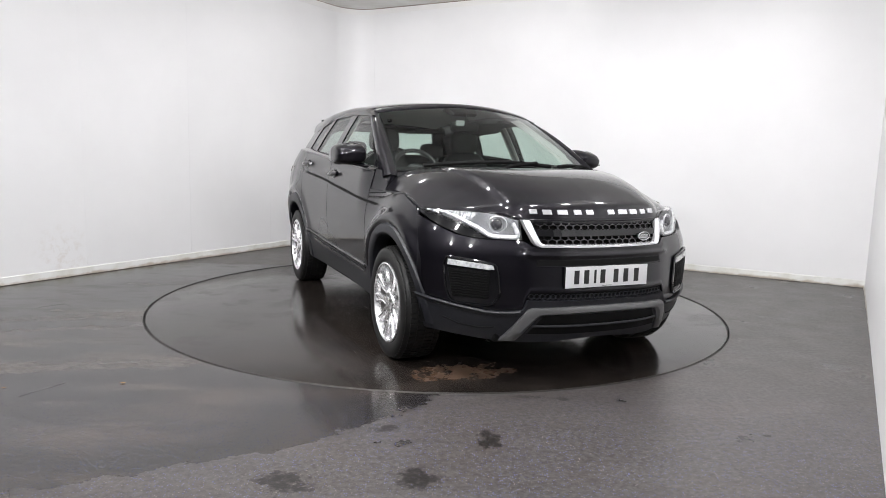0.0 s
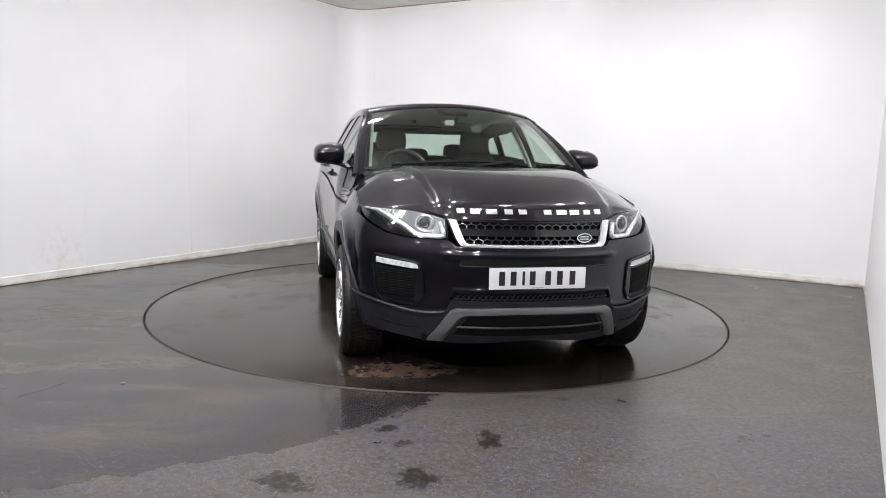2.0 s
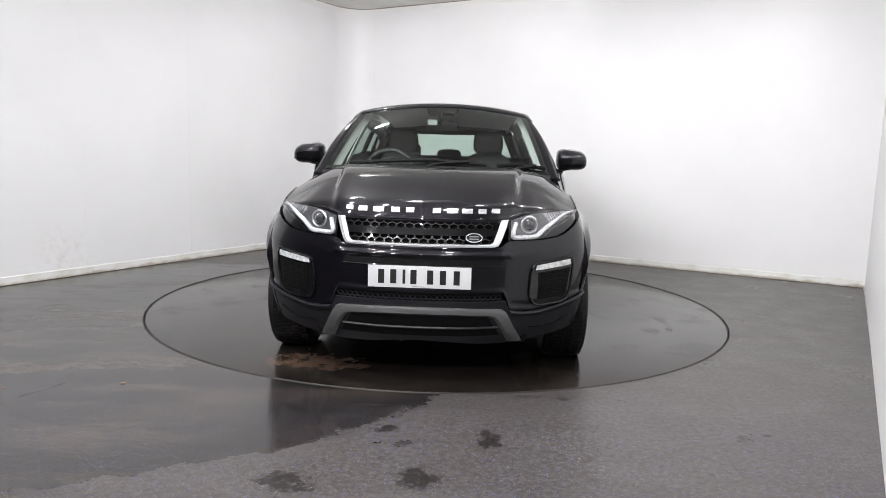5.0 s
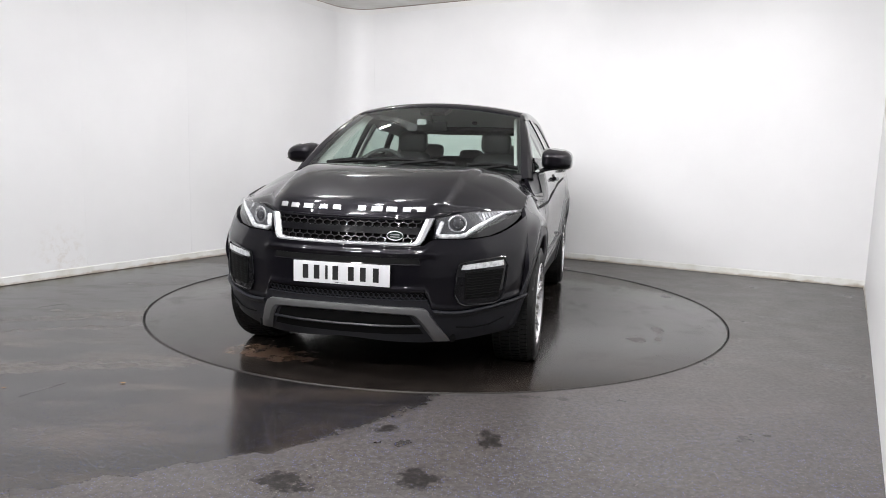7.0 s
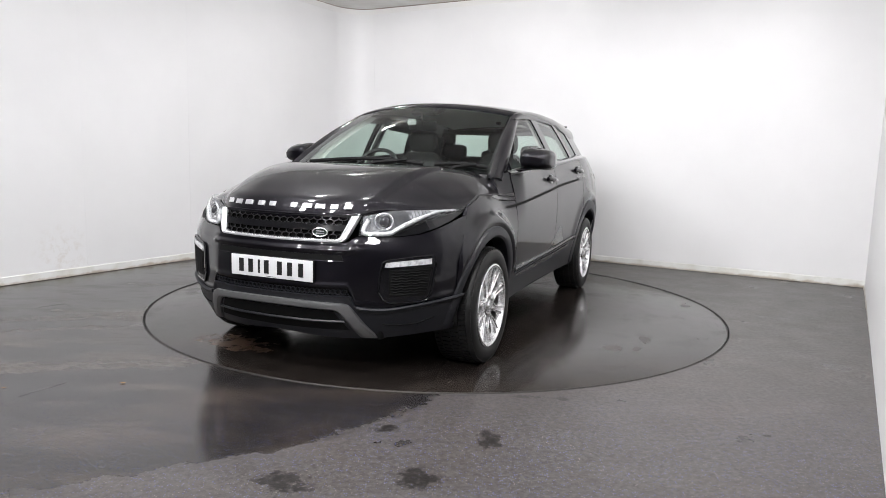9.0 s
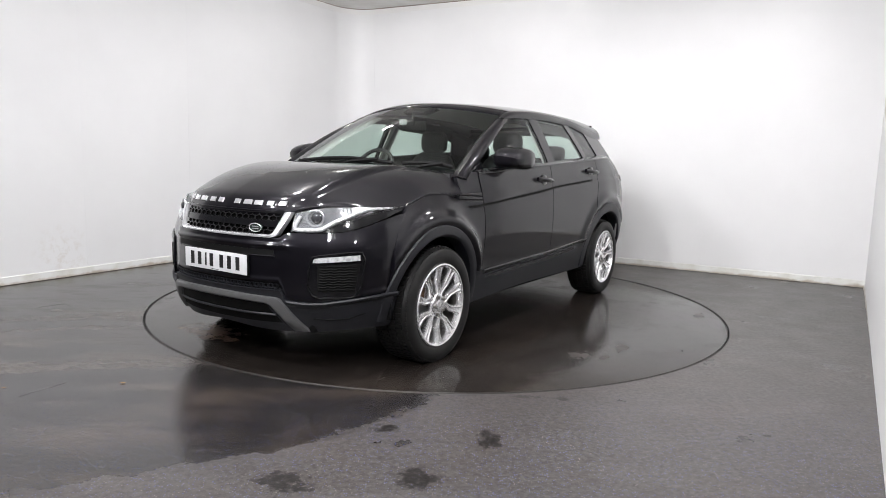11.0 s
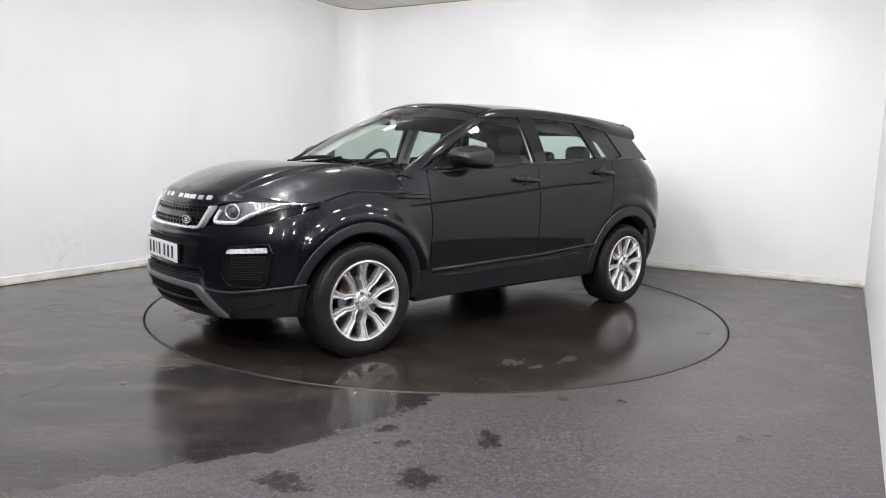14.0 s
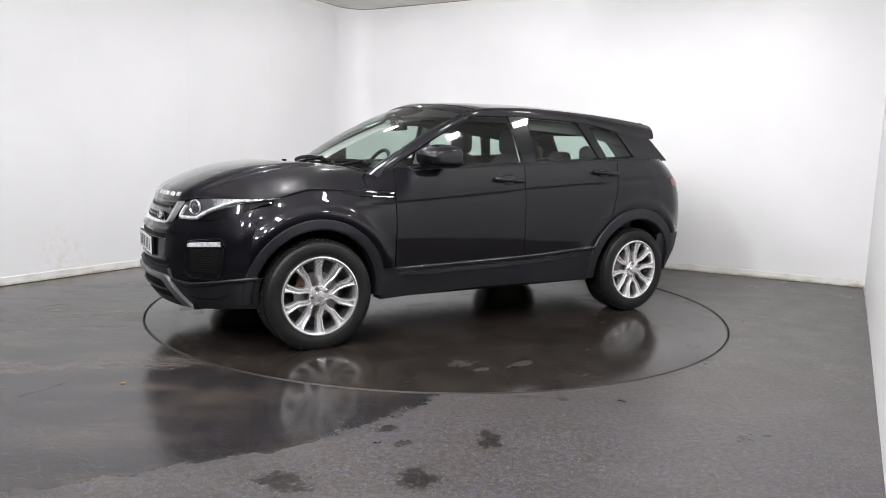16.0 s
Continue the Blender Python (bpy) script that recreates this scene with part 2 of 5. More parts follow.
    b2 = node(m, "ShaderNodeBump", Strength=0.06, Distance=0.004)
    link(m, mid, b2.inputs["Height"])
    link(m, b.outputs[0], b2.inputs["Normal"])
    mask = m.node_tree.nodes.new("ShaderNodeMath")
    mask.operation = "MULTIPLY_ADD"
    link(m, wet, mask.inputs[0])
    mask.inputs[1].default_value, mask.inputs[2].default_value = -0.27, 0.3
    link(m, mask.outputs[0], b.inputs["Strength"])
    link(m, b2.outputs[0], pi["Normal"])
    return m


FLOOR = floor_material("speckled_vinyl_floor", False)
TABLE = floor_material("wet_turntable_vinyl", True)

# ---------------------------------------------------------------- mesh helpers
def finish(name, bm, material, parent=None, label="", smooth=True, angle=35):
    me = bpy.data.meshes.new(name)
    bm.to_mesh(me)
    bm.free()
    if smooth:
        me.polygons.foreach_set("use_smooth", [True] * len(me.polygons))
        me.set_sharp_from_angle(angle=radians(angle))
    me.materials.append(material)
    ob = new(name, me)
    if parent:
        ob.parent = parent
    if label:
        tagged(ob, label)
    return ob


def part(name, bm, material, parent, label="", angle=35):
    return finish(name, bm, material, parent, label, True, angle)


def box(bm, x0, x1, y0, y1, z0, z1, bevel=0.0, m=None):
    r = bmesh.ops.create_cube(bm, size=1)
    vs = r["verts"]
    for v in vs:
        v.co = Vector(((x0 + x1) / 2 + v.co.x * (x1 - x0), (y0 + y1) / 2 + v.co.y * (y1 - y0), (z0 + z1) / 2 + v.co.z * (z1 - z0)))
    if bevel:
        es = list({e for v in vs for e in v.link_edges})
        r = bmesh.ops.bevel(bm, geom=es, offset=bevel, segments=3, profile=0.6, affect="EDGES")
        vs = list({v for f in r["faces"] for v in f.verts} | {v for v in vs if v.is_valid})
    if m is not None:
        bmesh.ops.transform(bm, matrix=m, verts=vs)
    return vs


def grid(bm, pts, closed_u=False, closed_v=False):
    """Faces over a table of points; returns the verts."""
    vs = [[bm.verts.new(p) for p in row] for row in pts]
    n, m = len(vs), len(vs[0])
    for i in range(n if closed_u else n - 1):
        for j in range(m if closed_v else m - 1):
            bm.faces.new((vs[i][j], vs[(i + 1) % n][j], vs[(i + 1) % n][(j + 1) % m], vs[i][(j + 1) % m]))
    return vs


def sheet(pts, inward, closed=False):
    """A panel: a grid with a returned edge all round, inward deep."""
    bm = bmesh.new()
    vs = grid(bm, pts)
    n, m = len(vs), len(vs[0])
    ring = [vs[i][0] for i in range(n)] + [vs[n - 1][j] for j in range(1, m)] + [vs[i][m - 1] for i in range(n - 2, -1, -1)] + [vs[0][j] for j in range(m - 2, 0, -1)]
    d = Vector(inward)
    low = [bm.verts.new(v.co + d) for v in ring]
    k = len(ring)
    for i in range(k):
        bm.faces.new((ring[i], low[i], low[(i + 1) % k], ring[(i + 1) % k]))
    return bm


def tube(path, radius, sides=8, closed=False):
    bm = bmesh.new()
    add_tube(bm, path, radius, sides, closed)
    return bm


def add_tube(bm, path, radius, sides=8, closed=False, flat=1.0, up=(0, 0, 1)):
    path = [Vector(p) for p in path]
    n = len(path)
    rows = []
    for i, p in enumerate(path):
        t = (path[(i + 1) % n] - path[i - 1]) if closed else (path[min(i + 1, n - 1)] - path[max(i - 1, 0)])
        t.normalize()
        s = t.cross(Vector(up))
        if s.length < 1e-4:
            s = t.cross(Vector((0, 1, 0)))
        s.normalize()
        u = s.cross(t)
        r = radius(i / (n - 1)) if callable(radius) else radius
        rows.append([p + s * (r * math.cos(a)) + u * (r * flat * math.sin(a)) for a in (2 * math.pi * k / sides for k in range(sides))])
    vs = grid(bm, rows, closed_u=closed, closed_v=True)
    if not closed:
        bm.faces.new(vs[0][::-1])
        bm.faces.new(vs[-1])


def prism(bm, outline, depth, place):
    """An outline (p, q) given depth, put into space by place(p, q, d)."""
    top = [bm.verts.new(place(p, q, 0)) for p, q in outline]
    low = [bm.verts.new(place(p, q, depth)) for p, q in outline]
    n = len(outline)
    bm.faces.new(top)
    bm.faces.new(low[::-1])
    for i in range(n):
        bm.faces.new((top[i], low[i], low[(i + 1) % n], top[(i + 1) % n]))


def table(xs, ys):
    """A smooth curve through the given points."""
    xs, ys = np.array(xs, float), np.array(ys, float)
    h, d = np.diff(xs), np.diff(ys) / np.diff(xs)
    s = np.zeros(len(xs))
    for i in range(1, len(xs) - 1):
        if d[i - 1] * d[i] > 0:
            w1, w2 = 2 * h[i] + h[i - 1], h[i] + 2 * h[i - 1]
            s[i] = (w1 + w2) / (w1 / d[i - 1] + w2 / d[i])
    s[0], s[-1] = d[0], d[-1]

    def f(x):
        x = min(max(x, xs[0]), xs[-1])
        i = min(int(np.searchsorted(xs, x, "right")) - 1, len(xs) - 2)
        t = (x - xs[i]) / h[i]
        return float((2 * t**3 - 3 * t**2 + 1) * ys[i] + (t**3 - 2 * t**2 + t) * h[i] * s[i] + (-2 * t**3 + 3 * t**2) * ys[i + 1] + (t**3 - t**2) * h[i] * s[i + 1])

    return f


def lerp(a, b, t):
    return a + (b - a) * t


def span(a, b, n):
    return [a + (b - a) * i / (n - 1) for i in range(n)]


def along(points, n):
    """n points evenly along a polyline of any dimension."""
    p = np.array(points, float)
    d = np.r_[0, np.cumsum(np.linalg.norm(np.diff(p, axis=0), axis=1))]
    s = np.linspace(0, d[-1], n)
    return [tuple(np.interp(t, d, p[:, k]) for k in range(p.shape[1])) for t in s]


# ---------------------------------------------------------------- the room
def slab(name, p, q, z0, z1, thick, material, label, kind="structure", parent=None):
    """An upright slab from plan point p to q, its face on that line, its thickness to the left of the way."""
    p, q = Vector((p[0], p[1], 0)), Vector((q[0], q[1], 0))
    n = (q - p).normalized()
    n = Vector((-n.y, n.x, 0)) * thick
    bm = bmesh.new()
    prism(bm, [(0, 0), (1, 0), (1, 1), (0, 1)], 1.0, lambda s, t, d: lerp(p, q, s) + n * d + Vector((0, 0, lerp(z0, z1, t))))
    bmesh.ops.recalc_face_normals(bm, faces=bm.faces)
    ob = finish(name, bm, material, parent, "", False)
    if kind:
        tagged(ob, label, "wall", kind=kind)
    return ob


def build_room():
    CR = 0.38
    left_a, left_b = -2.9, -3.276
    corner, right_corner, rear_right = (2.98, -3.276), (3.165, 3.098), (-2.3, 3.137)
    # floor with the round hole of the turntable
    bm = bmesh.new()
    N = 192
    hole = [Vector((2.266 * math.cos(2 * math.pi * k / N), 2.266 * math.sin(2 * math.pi * k / N), 0)) for k in range(N)]
    inner = [bm.verts.new(v) for v in hole]
    pit = [bm.verts.new(v - Vector((0, 0, 0.08))) for v in hole]
    mid = [bm.verts.new(v * 1.12) for v in hole]
    lim_a, lim_b = (-8.5, 3.5), (-5.5, 5.5)
    outer = []
    for v in hole:
        a, b = v.dot(AX), v.dot(BX)
        k = min((lim_a[1] if a > 0 else lim_a[0]) / a if abs(a) > 1e-6 else 1e9, (lim_b[1] if b > 0 else lim_b[0]) / b if abs(b) > 1e-6 else 1e9)
        outer.append(bm.verts.new(room(a * k, b * k)))
    for k in range(N):
        j = (k + 1) % N
        bm.faces.new((inner[k], inner[j], pit[j], pit[k]))
        bm.faces.new((inner[k], mid[k], mid[j], inner[j]))
        bm.faces.new((mid[k], outer[k], outer[j], mid[j]))
    bm.faces.new(pit)
    fl = finish("floor", bm, FLOOR, None, "", False)
    tagged(fl, "wet dark grey speckled vinyl floor with brown stains", "floor", kind="structure")
    # hatches let into the floor
    for corners in (((-2.9, -0.75), (-2.99, -0.60), (-2.87, -0.46), (-2.78, -0.54)), ((-1.9, -2.6), (-2.01, -2.45), (-1.90, -2.24), (-1.7, -2.3))):
        bm = bmesh.new()
        for p, q in list(zip(corners, corners[1:] + corners[:1]))[1:3 if corners[0][1] > -1 else 2]:
            add_tube(bm, [(*p, 0.0004), (*lerp(Vector(p), Vector(q), 0.45), 0.0004), (*q, 0.0004)], lambda t: 0.0022 + 0.0016 * math.sin(7 * t + 1), 6, flat=0.4)
        tagged(finish("floor_hatch", bm, HATCH), "worn frame of an access hatch let into the floor", "hatch", kind="structure")
    # thin worn metal lip round the hole
    bm = bmesh.new()
    prof = [(2.2635, -0.03), (2.2635, 0.001), (2.267, 0.0015), (2.270, 0.0003)]
    grid(bm, [[Vector((r * math.cos(t), r * math.sin(t), z)) for r, z in prof] for t in (2 * math.pi * k / N for k in range(N))], closed_u=True)
    lip = finish("floor_ring", bm, LIP, None, "", True)
    tagged(lip, "thin worn metal edge ring around the turntable", "trim", kind="structure")

    def pt(a, b):
        v = room(a, b)
        return (v.x, v.y)

    ADDED_EAST_A = -2.0
    # walls: backing slabs, with the cladding panels on them
    walls = []
    wl = slab("wall_west", pt(left_a, left_b - 0.002), pt(corner[0] - CR, left_b - 0.002), 0, CEIL, 0.15, WALL, "white panelled studio wall with faint joints and a stain low down")
    s = (right_corner[0] - corner[0]) / (right_corner[1] - corner[1])
    wn = slab("wall_north", pt(corner[0] + s * CR + 0.002, corner[1] + CR), pt(right_corner[0] + 0.002, right_corner[1] + 0.15), 0, CEIL, 0.15, WALL, "white panelled studio wall with faint vertical joints")
    wp = slab("wall_east_plinth", pt(ADDED_EAST_A, 3.116), pt(*rear_right), 0, 0.14, 0.15, WALL, "white lower part of the side wall")
    # unseen grey piece above the plinth, added for the doors to reflect
    wg = slab("wall_east_added", pt(ADDED_EAST_A, 3.112), pt(*rear_right), 0.14, CEIL, 0.15, ADDED_EAST, "unseen grey wall piece added for the car's sides to reflect")
    we = slab("wall_east", pt(right_corner[0] + 0.15, right_corner[1] + 0.002), pt(ADDED_EAST_A, 3.114), 0, CEIL, 0.15, WALL, "white studio wall with a wavy base trim")
    # unseen grey walls added behind the camera, toned for the car's reflections
    ring = [(rear_right[0], rear_right[1] + 0.16), (rear_right[0], 5.2), (-8.2, 5.2), (-8.2, -5.2), (left_a, -5.2), (left_a, left_b - 0.16)]
    for name, p, q in zip(("wall_south_a", "wall_south_b", "wall_south_c", "wall_south_d", "wall_south_e"), ring, ring[1:]):
        slab(name, pt(*p), pt(*q), 0, CEIL, 0.15, UNSEEN_WALL, "unseen plain grey wall added behind the camera for the car to reflect")

    def panels(parent, p0, p1, cuts):
        p0, p1 = Vector((*p0, 0)), Vector((*p1, 0))
        length = (p1 - p0).length
        way = (p1 - p0).normalized()
        cuts = [0.0] + [c for c in cuts if 0 < c < length] + [length]
        for c0, c1 in zip(cuts, cuts[1:]):
            g = 0.0003
            slab("panel", p0 + way * (c0 + g), p0 + way * (c1 - g), 0.0, CEIL, 0.0018, WALL, "", "", parent)

    panels(wl, pt(left_a, left_b), pt(corner[0] - CR, left_b), [1.88 + 1.2 * k for k in range(-1, 4)])
    panels(wn, pt(corner[0] + s * CR, corner[1] + CR), pt(*right_corner), [1.48 + 1.2 * k for k in range(0, 5)])
    panels(we, pt(right_corner[0] - 0.002, right_corner[1]), pt(ADDED_EAST_A, 3.112), [1.2 * k for k in range(1, 9)])
    # rounded corner piece
    bm = bmesh.new()
    rows = []
    for k in range(17):
        t = math.pi / 2 * k / 16
        a, b = corner[0] - CR + CR * math.sin(t), corner[1] + CR - CR * math.cos(t)
        a += s * CR * k / 16
        rows.append([room(a, b, z) for z in (0.0, CEIL)])
    back = [[room(r[0].dot(AX) + 0.02, r[0].dot(BX) - 0.02, z.z) for z in r] for r in rows]
    grid(bm, rows)
    grid(bm, back[::-1])
    tagged(finish("wall_corner", bm, WALL), "white rounded corner of the studio", "wall", kind="structure")
    # path of the wall's foot, for skirting and cornice
    foot = [room(left_a, left_b)] + [r[0] for r in rows] + [room(*right_corner)]

    def strip(name, path, prof, material, label, wave=0.0):
        rows = []
        n = len(path)
        for i, p in enumerate(path):
            t = (path[min(i + 1, n - 1)] - path[max(i - 1, 0)]).normalized()
            inn = Vector((t.y, -t.x, 0))
            w = wave * math.sin(i * 1.7) + wave * 0.6 * math.sin(i * 0.63 + 1)
            rows.append([p + inn * (d + w) + Vector((0, 0, z)) for d, z in prof])
        bm = bmesh.new()
        grid(bm, rows)
        ob = finish(name, bm, material)
        return tagged(ob, label, "trim", kind="structure")

    skirt = [(0.0, 0.075), (0.008, 0.075), (0.012, 0.07), (0.012, 0.004), (0.0, 0.0)]
    strip("baseboard", foot, skirt, TRIM, "white painted skirting board with scuffs")
    east = [Vector((*pt(lerp(right_corner[0], rear_right[0], k / 60), lerp(right_corner[1], rear_right[1], k / 60)), 0)) for k in range(61)]
    strip("baseboard_east", east, [(0.0, 0.04), (0.003, 0.04), (0.005, 0.02), (0.009, 0.003), (0.010, 0.0)], TRIM, "wavy white vinyl base trim, yellowed at its edge", 0.002)
    cornice = [(0.0, CEIL - 0.075), (0.004, CEIL - 0.074), (0.005, CEIL - 0.06), (0.007, CEIL - 0.009), (0.003, CEIL - 0.008)]
    strip("trim_edge", foot, [(0.003, CEIL - 0.009), (0.010, CEIL - 0.008), (0.012, CEIL)], STAIN, "thin brown-stained bead where wall meets ceiling")
    strip("trim", foot, cornice, CORNICE, "white cornice strip below the ceiling")
    # ceiling
    bm = bmesh.new()
    prism(bm, [(-8.5, -5.5), (3.6, -5.5), (3.6, 5.5), (-8.5, 5.5)], 0.12, lambda a, b, d: room(a, b, CEIL + d))
    bmesh.ops.recalc_face_normals(bm, faces=bm.faces)
    tagged(finish("ceiling", bm, CEILING, None, "", False), "stained grey-white ceiling", "ceiling", kind="structure")
    # lights
    first = None
    for a, b, tilt, watts in LAMP_PLACES:
        p = room(a, b, CEIL)
        turn = math.degrees(math.atan2(AX.y, AX.x))
        if first is None:
            first = new("ceiling_light")
            bm = bmesh.new()
            box(bm, -0.135, 0.135, -0.085, 0.085, -0.05, 0, 0.008)
            part("housing", bm, WHITE_SHELL, first, "white metal housing")
            bm = bmesh.new()
            box(bm, -0.12, 0.12, -0.07, 0.07, -0.056, -0.0505)
            part("diffuser", bm, GLOW, first, "glowing white diffuser")
            bm = bmesh.new()
            box(bm, -0.02, 0.02, -0.02, 0.02, -0.02, 0.06, 0.004)
            part("bracket", bm, WHITE_SHELL, first, "white bracket")
            tagged(first, "white rectangular flood lamp on the ceiling", "lamp", "ceiling lamps")
            first.matrix_basis = Matrix.Translation(p - Vector((0, 0, 0.04))) @ pose(0, 0, 0, 0, 0, turn) @ pose(0, 0, 0, 0, -tilt, 0)
        else:
            copy_thing(first, Matrix.Translation(p - Vector((0, 0, 0.04))) @ pose(0, 0, 0, 0, 0, turn) @ pose(0, 0, 0, 0, -tilt, 0))
        ld = bpy.data.lights.new("lamp", "AREA")
        ld.shape, ld.size, ld.size_y, ld.energy, ld.color = "RECTANGLE", 0.22, 0.12, watts, (0.966, 0.970, 1.0)
        lo = new("lamp", ld)
        lo.matrix_world = Matrix.Translation(p - Vector((0, 0, 0.04))) @ pose(0, 0, 0, 0, 0, turn) @ pose(0, 0, 0, 0, -tilt, 0) @ pose(0, 0, -0.06)


HATCH = mat("worn_hatch_plate", (0.05, 0.04, 0.034), 0.3)
_f = noise_at(HATCH, 9, 5)
link(HATCH, ramp(HATCH, _f, [(0.3, (0.008, 0.007, 0.006)), (0.7, (0.03, 0.024, 0.02))]), princ(HATCH)["Base Color"])
LIP = mat("worn_metal_edge", (0.026, 0.023, 0.021), 0.45, 0.2)
CORNICE = mat("aged_white_trim", (0.81, 0.80, 0.79), 0.4)
STAIN = mat("brown_water_stain", (0.22, 0.15, 0.10), 0.7)
link(STAIN, ramp(STAIN, noise_at(STAIN, 2.2, 5), [(0.35, (0.10, 0.06, 0.04)), (0.65, (0.5, 0.44, 0.38))]), princ(STAIN)["Base Color"])


def build_turntable():
    tt = new("turntable")
    bm = bmesh.new()
    N = 192
    prof = [(0.02, 0.0), (1.0, 0.0), (2.246, 0.0), (2.2525, -0.002), (2.255, -0.007), (2.255, -0.06)]
    vs = grid(bm, [[Vector((r * math.cos(t), r * math.sin(t), z)) for r, z in prof] for t in (2 * math.pi * k / N for k in range(N))], closed_u=True)
    bm.faces.new([v[0] for v in vs])
    part("deck", bm, TABLE, tt, "wet dark vinyl deck")
    # thin steel rim set flush into the edge
    bm = bmesh.new()
    prof = [(2.2485, 0.0012), (2.2525, 0.0012), (2.2562, -0.003), (2.2562, -0.03)]
    grid(bm, [[Vector((r * math.cos(t), r * math.sin(t), z)) for r, z in prof] for t in (2 * math.pi * k / N for k in range(N))], closed_u=True)
    part("rim", bm, LIP, tt, "thin worn steel rim")
    return tagged(tt, "large round floor turntable with wet dark vinyl deck", "turntable")


# ---------------------------------------------------------------- the car's skin
# car space: x forward, y to its left, z up; origin on the ground midway between the axles
AXLE, HUB_Z = 1.33, 0.352
DROP = table([0, 0.2, 0.4, 0.55, 0.7, 0.79, 0.86, 0.895, 0.925, 0.942, 0.95], [0, 0.012, 0.06, 0.135, 0.225, 0.297, 0.375, 0.442, 0.565, 0.74, 1.0])
UNDROP = table([0, 0.012, 0.06, 0.135, 0.225, 0.297, 0.375, 0.442, 0.565, 0.74, 1.0], [0, 0.2, 0.4, 0.55, 0.7, 0.79, 0.86, 0.895, 0.925, 0.942, 0.95])
NOSE = table([0.2, 0.3, 0.4, 0.48, 0.6, 0.7, 0.78, 0.86, 0.92, 0.98], [2.10, 2.16, 2.19, 2.195, 2.19, 2.18, 2.155, 2.125, 2.10, 2.06])
WIDE = table([-1.6, -1.33, -0.9, -0.4, 0.2, 0.8, 1.1, 1.33, 1.6], [0.945, 0.955, 0.94, 0.925, 0.92, 0.925, 0.938, 0.95, 0.955])
TAIL = table([0.2, 0.35, 0.5, 0.65, 0.9, 1.0, 1.14, 1.28, 1.47], [-2.05, -2.12, -2.18, -2.19, -2.175, -2.155, -2.085, -1.93, -1.76])
TDROP = table([0, 0.4, 0.6, 0.75, 0.84, 0.9, 0.935, 0.95], [0, 0.03, 0.09, 0.18, 0.27, 0.35, 0.46, 0.62])
UNTDROP = table([0, 0.03, 0.09, 0.18, 0.27, 0.35, 0.46, 0.62], [0, 0.4, 0.6, 0.75, 0.84, 0.9, 0.935, 0.95])
SHAPE = table([0.2, 0.35, 0.48, 0.6, 0.7, 0.8, 0.9, 1.0, 1.08, 1.15, 1.25], [0.915, 0.95, 0.972, 0.988, 0.997, 1.0, 0.997, 0.986, 0.968, 0.945, 0.905])
# the shoulders of the front wings are lower and rounder than the doors
FRONT_SHAPE = table([0.55, 0.7, 0.8, 0.9, 0.98, 1.06], [1.0, 0.997, 0.982, 0.947, 0.912, 0.885])
CREASE = table([-1.7, -0.84, -0.25, 0.0, 0.8, 1.2], [1.073, 1.024, 0.987, 0.963, 0.903, 0.872])
BELT = table([-2.0, -1.45, -1.0, -0.3, 0.54, 0.9], [1.245, 1.232, 1.208, 1.165, 1.125, 1.1])
TRIMLINE = table([-1.0, -0.94, -0.26, 0.8, 0.9], [0.54, 0.538, 0.494, 0.468, 0.466])


def smooth01(t):
    t = min(max(t, 0), 1)
    return t * t * (3 - 2 * t)


def half_width(x, z):
    w = WIDE(x)
    if x > 1.0:
        w = lerp(w, UNDROP(max(NOSE(z) - x, 0)), smooth01((x - 1.0) / 0.45))
    if x < -1.2:
        w = lerp(w, UNTDROP(max(x - TAIL(z), 0)), smooth01((-1.2 - x) / 0.4))
    y = w * SHAPE(z)
    # swelling over the wheel arches
    for cx, ro, swell in ((1.33, 0.495, 0.026), (-1.33, 0.522, 0.017)):
        if abs(x - cx) < 0.7 and z > 0.35:
            k = (math.hypot(x - cx, z - 0.352) - ro) / 0.04
            y += swell * math.exp(-k * k) * smooth01((z - 0.40) / 0.15)
    if x < 1.1:
        k = (z - CREASE(x)) / 0.012
        y -= 0.006 * math.exp(-k * k) * smooth01((1.1 - x) / 0.15) * smooth01((x + 1.75) / 0.2)
    if x > 0.62:
        y *= lerp(1.0, FRONT_SHAPE(z), smooth01((x - 0.62) / 0.45))
    return y


def skin(x, z, side=1, out=0.0):
    return Vector((x, side * (half_width(x, z) + out), z))


def nose(y, z, out=0.0):
    """A point of the front at plan width y (up to 0.95) and height z."""
    s = 1 if y >= 0 else -1
    a = min(abs(y), 0.949)
    x, w = NOSE(z) - DROP(a), a * SHAPE(z) * lerp(1.0, FRONT_SHAPE(z), smooth01((a - 0.45) / 0.4))
    t = Vector((-(DROP(min(a + 0.01, 0.95)) - DROP(max(a - 0.01, 0))), 0.02, 0)).normalized()
    n = Vector((t.y, -t.x, 0))
    return Vector((x + n.x * out, s * (w + n.y * out), z))


def tail(y, z, out=0.0):
    s = 1 if y >= 0 else -1
    a = min(abs(y), 0.949)
    t = Vector((TDROP(min(a + 0.01, 0.95)) - TDROP(max(a - 0.01, 0)), 0.02, 0)).normalized()
    n = Vector((-t.y, t.x, 0))
    return Vector((TAIL(z) + TDROP(a) + n.x * out, s * (a * SHAPE(z) + n.y * out), z))


GLASS_BASE = table([-1.95, -1.5, -1.0, -0.4, 0.2, 0.6, 0.9], [0.79, 0.825, 0.855, 0.865, 0.858, 0.835, 0.80])


def upper(x, z, side=1, out=0.0):
    """The leaning side of the cabin above the belt."""
    d = z - 1.14
    return Vector((x, side * (GLASS_BASE(x) - 0.43 * d - 0.26 * d * d + out), z + out * 0.5))


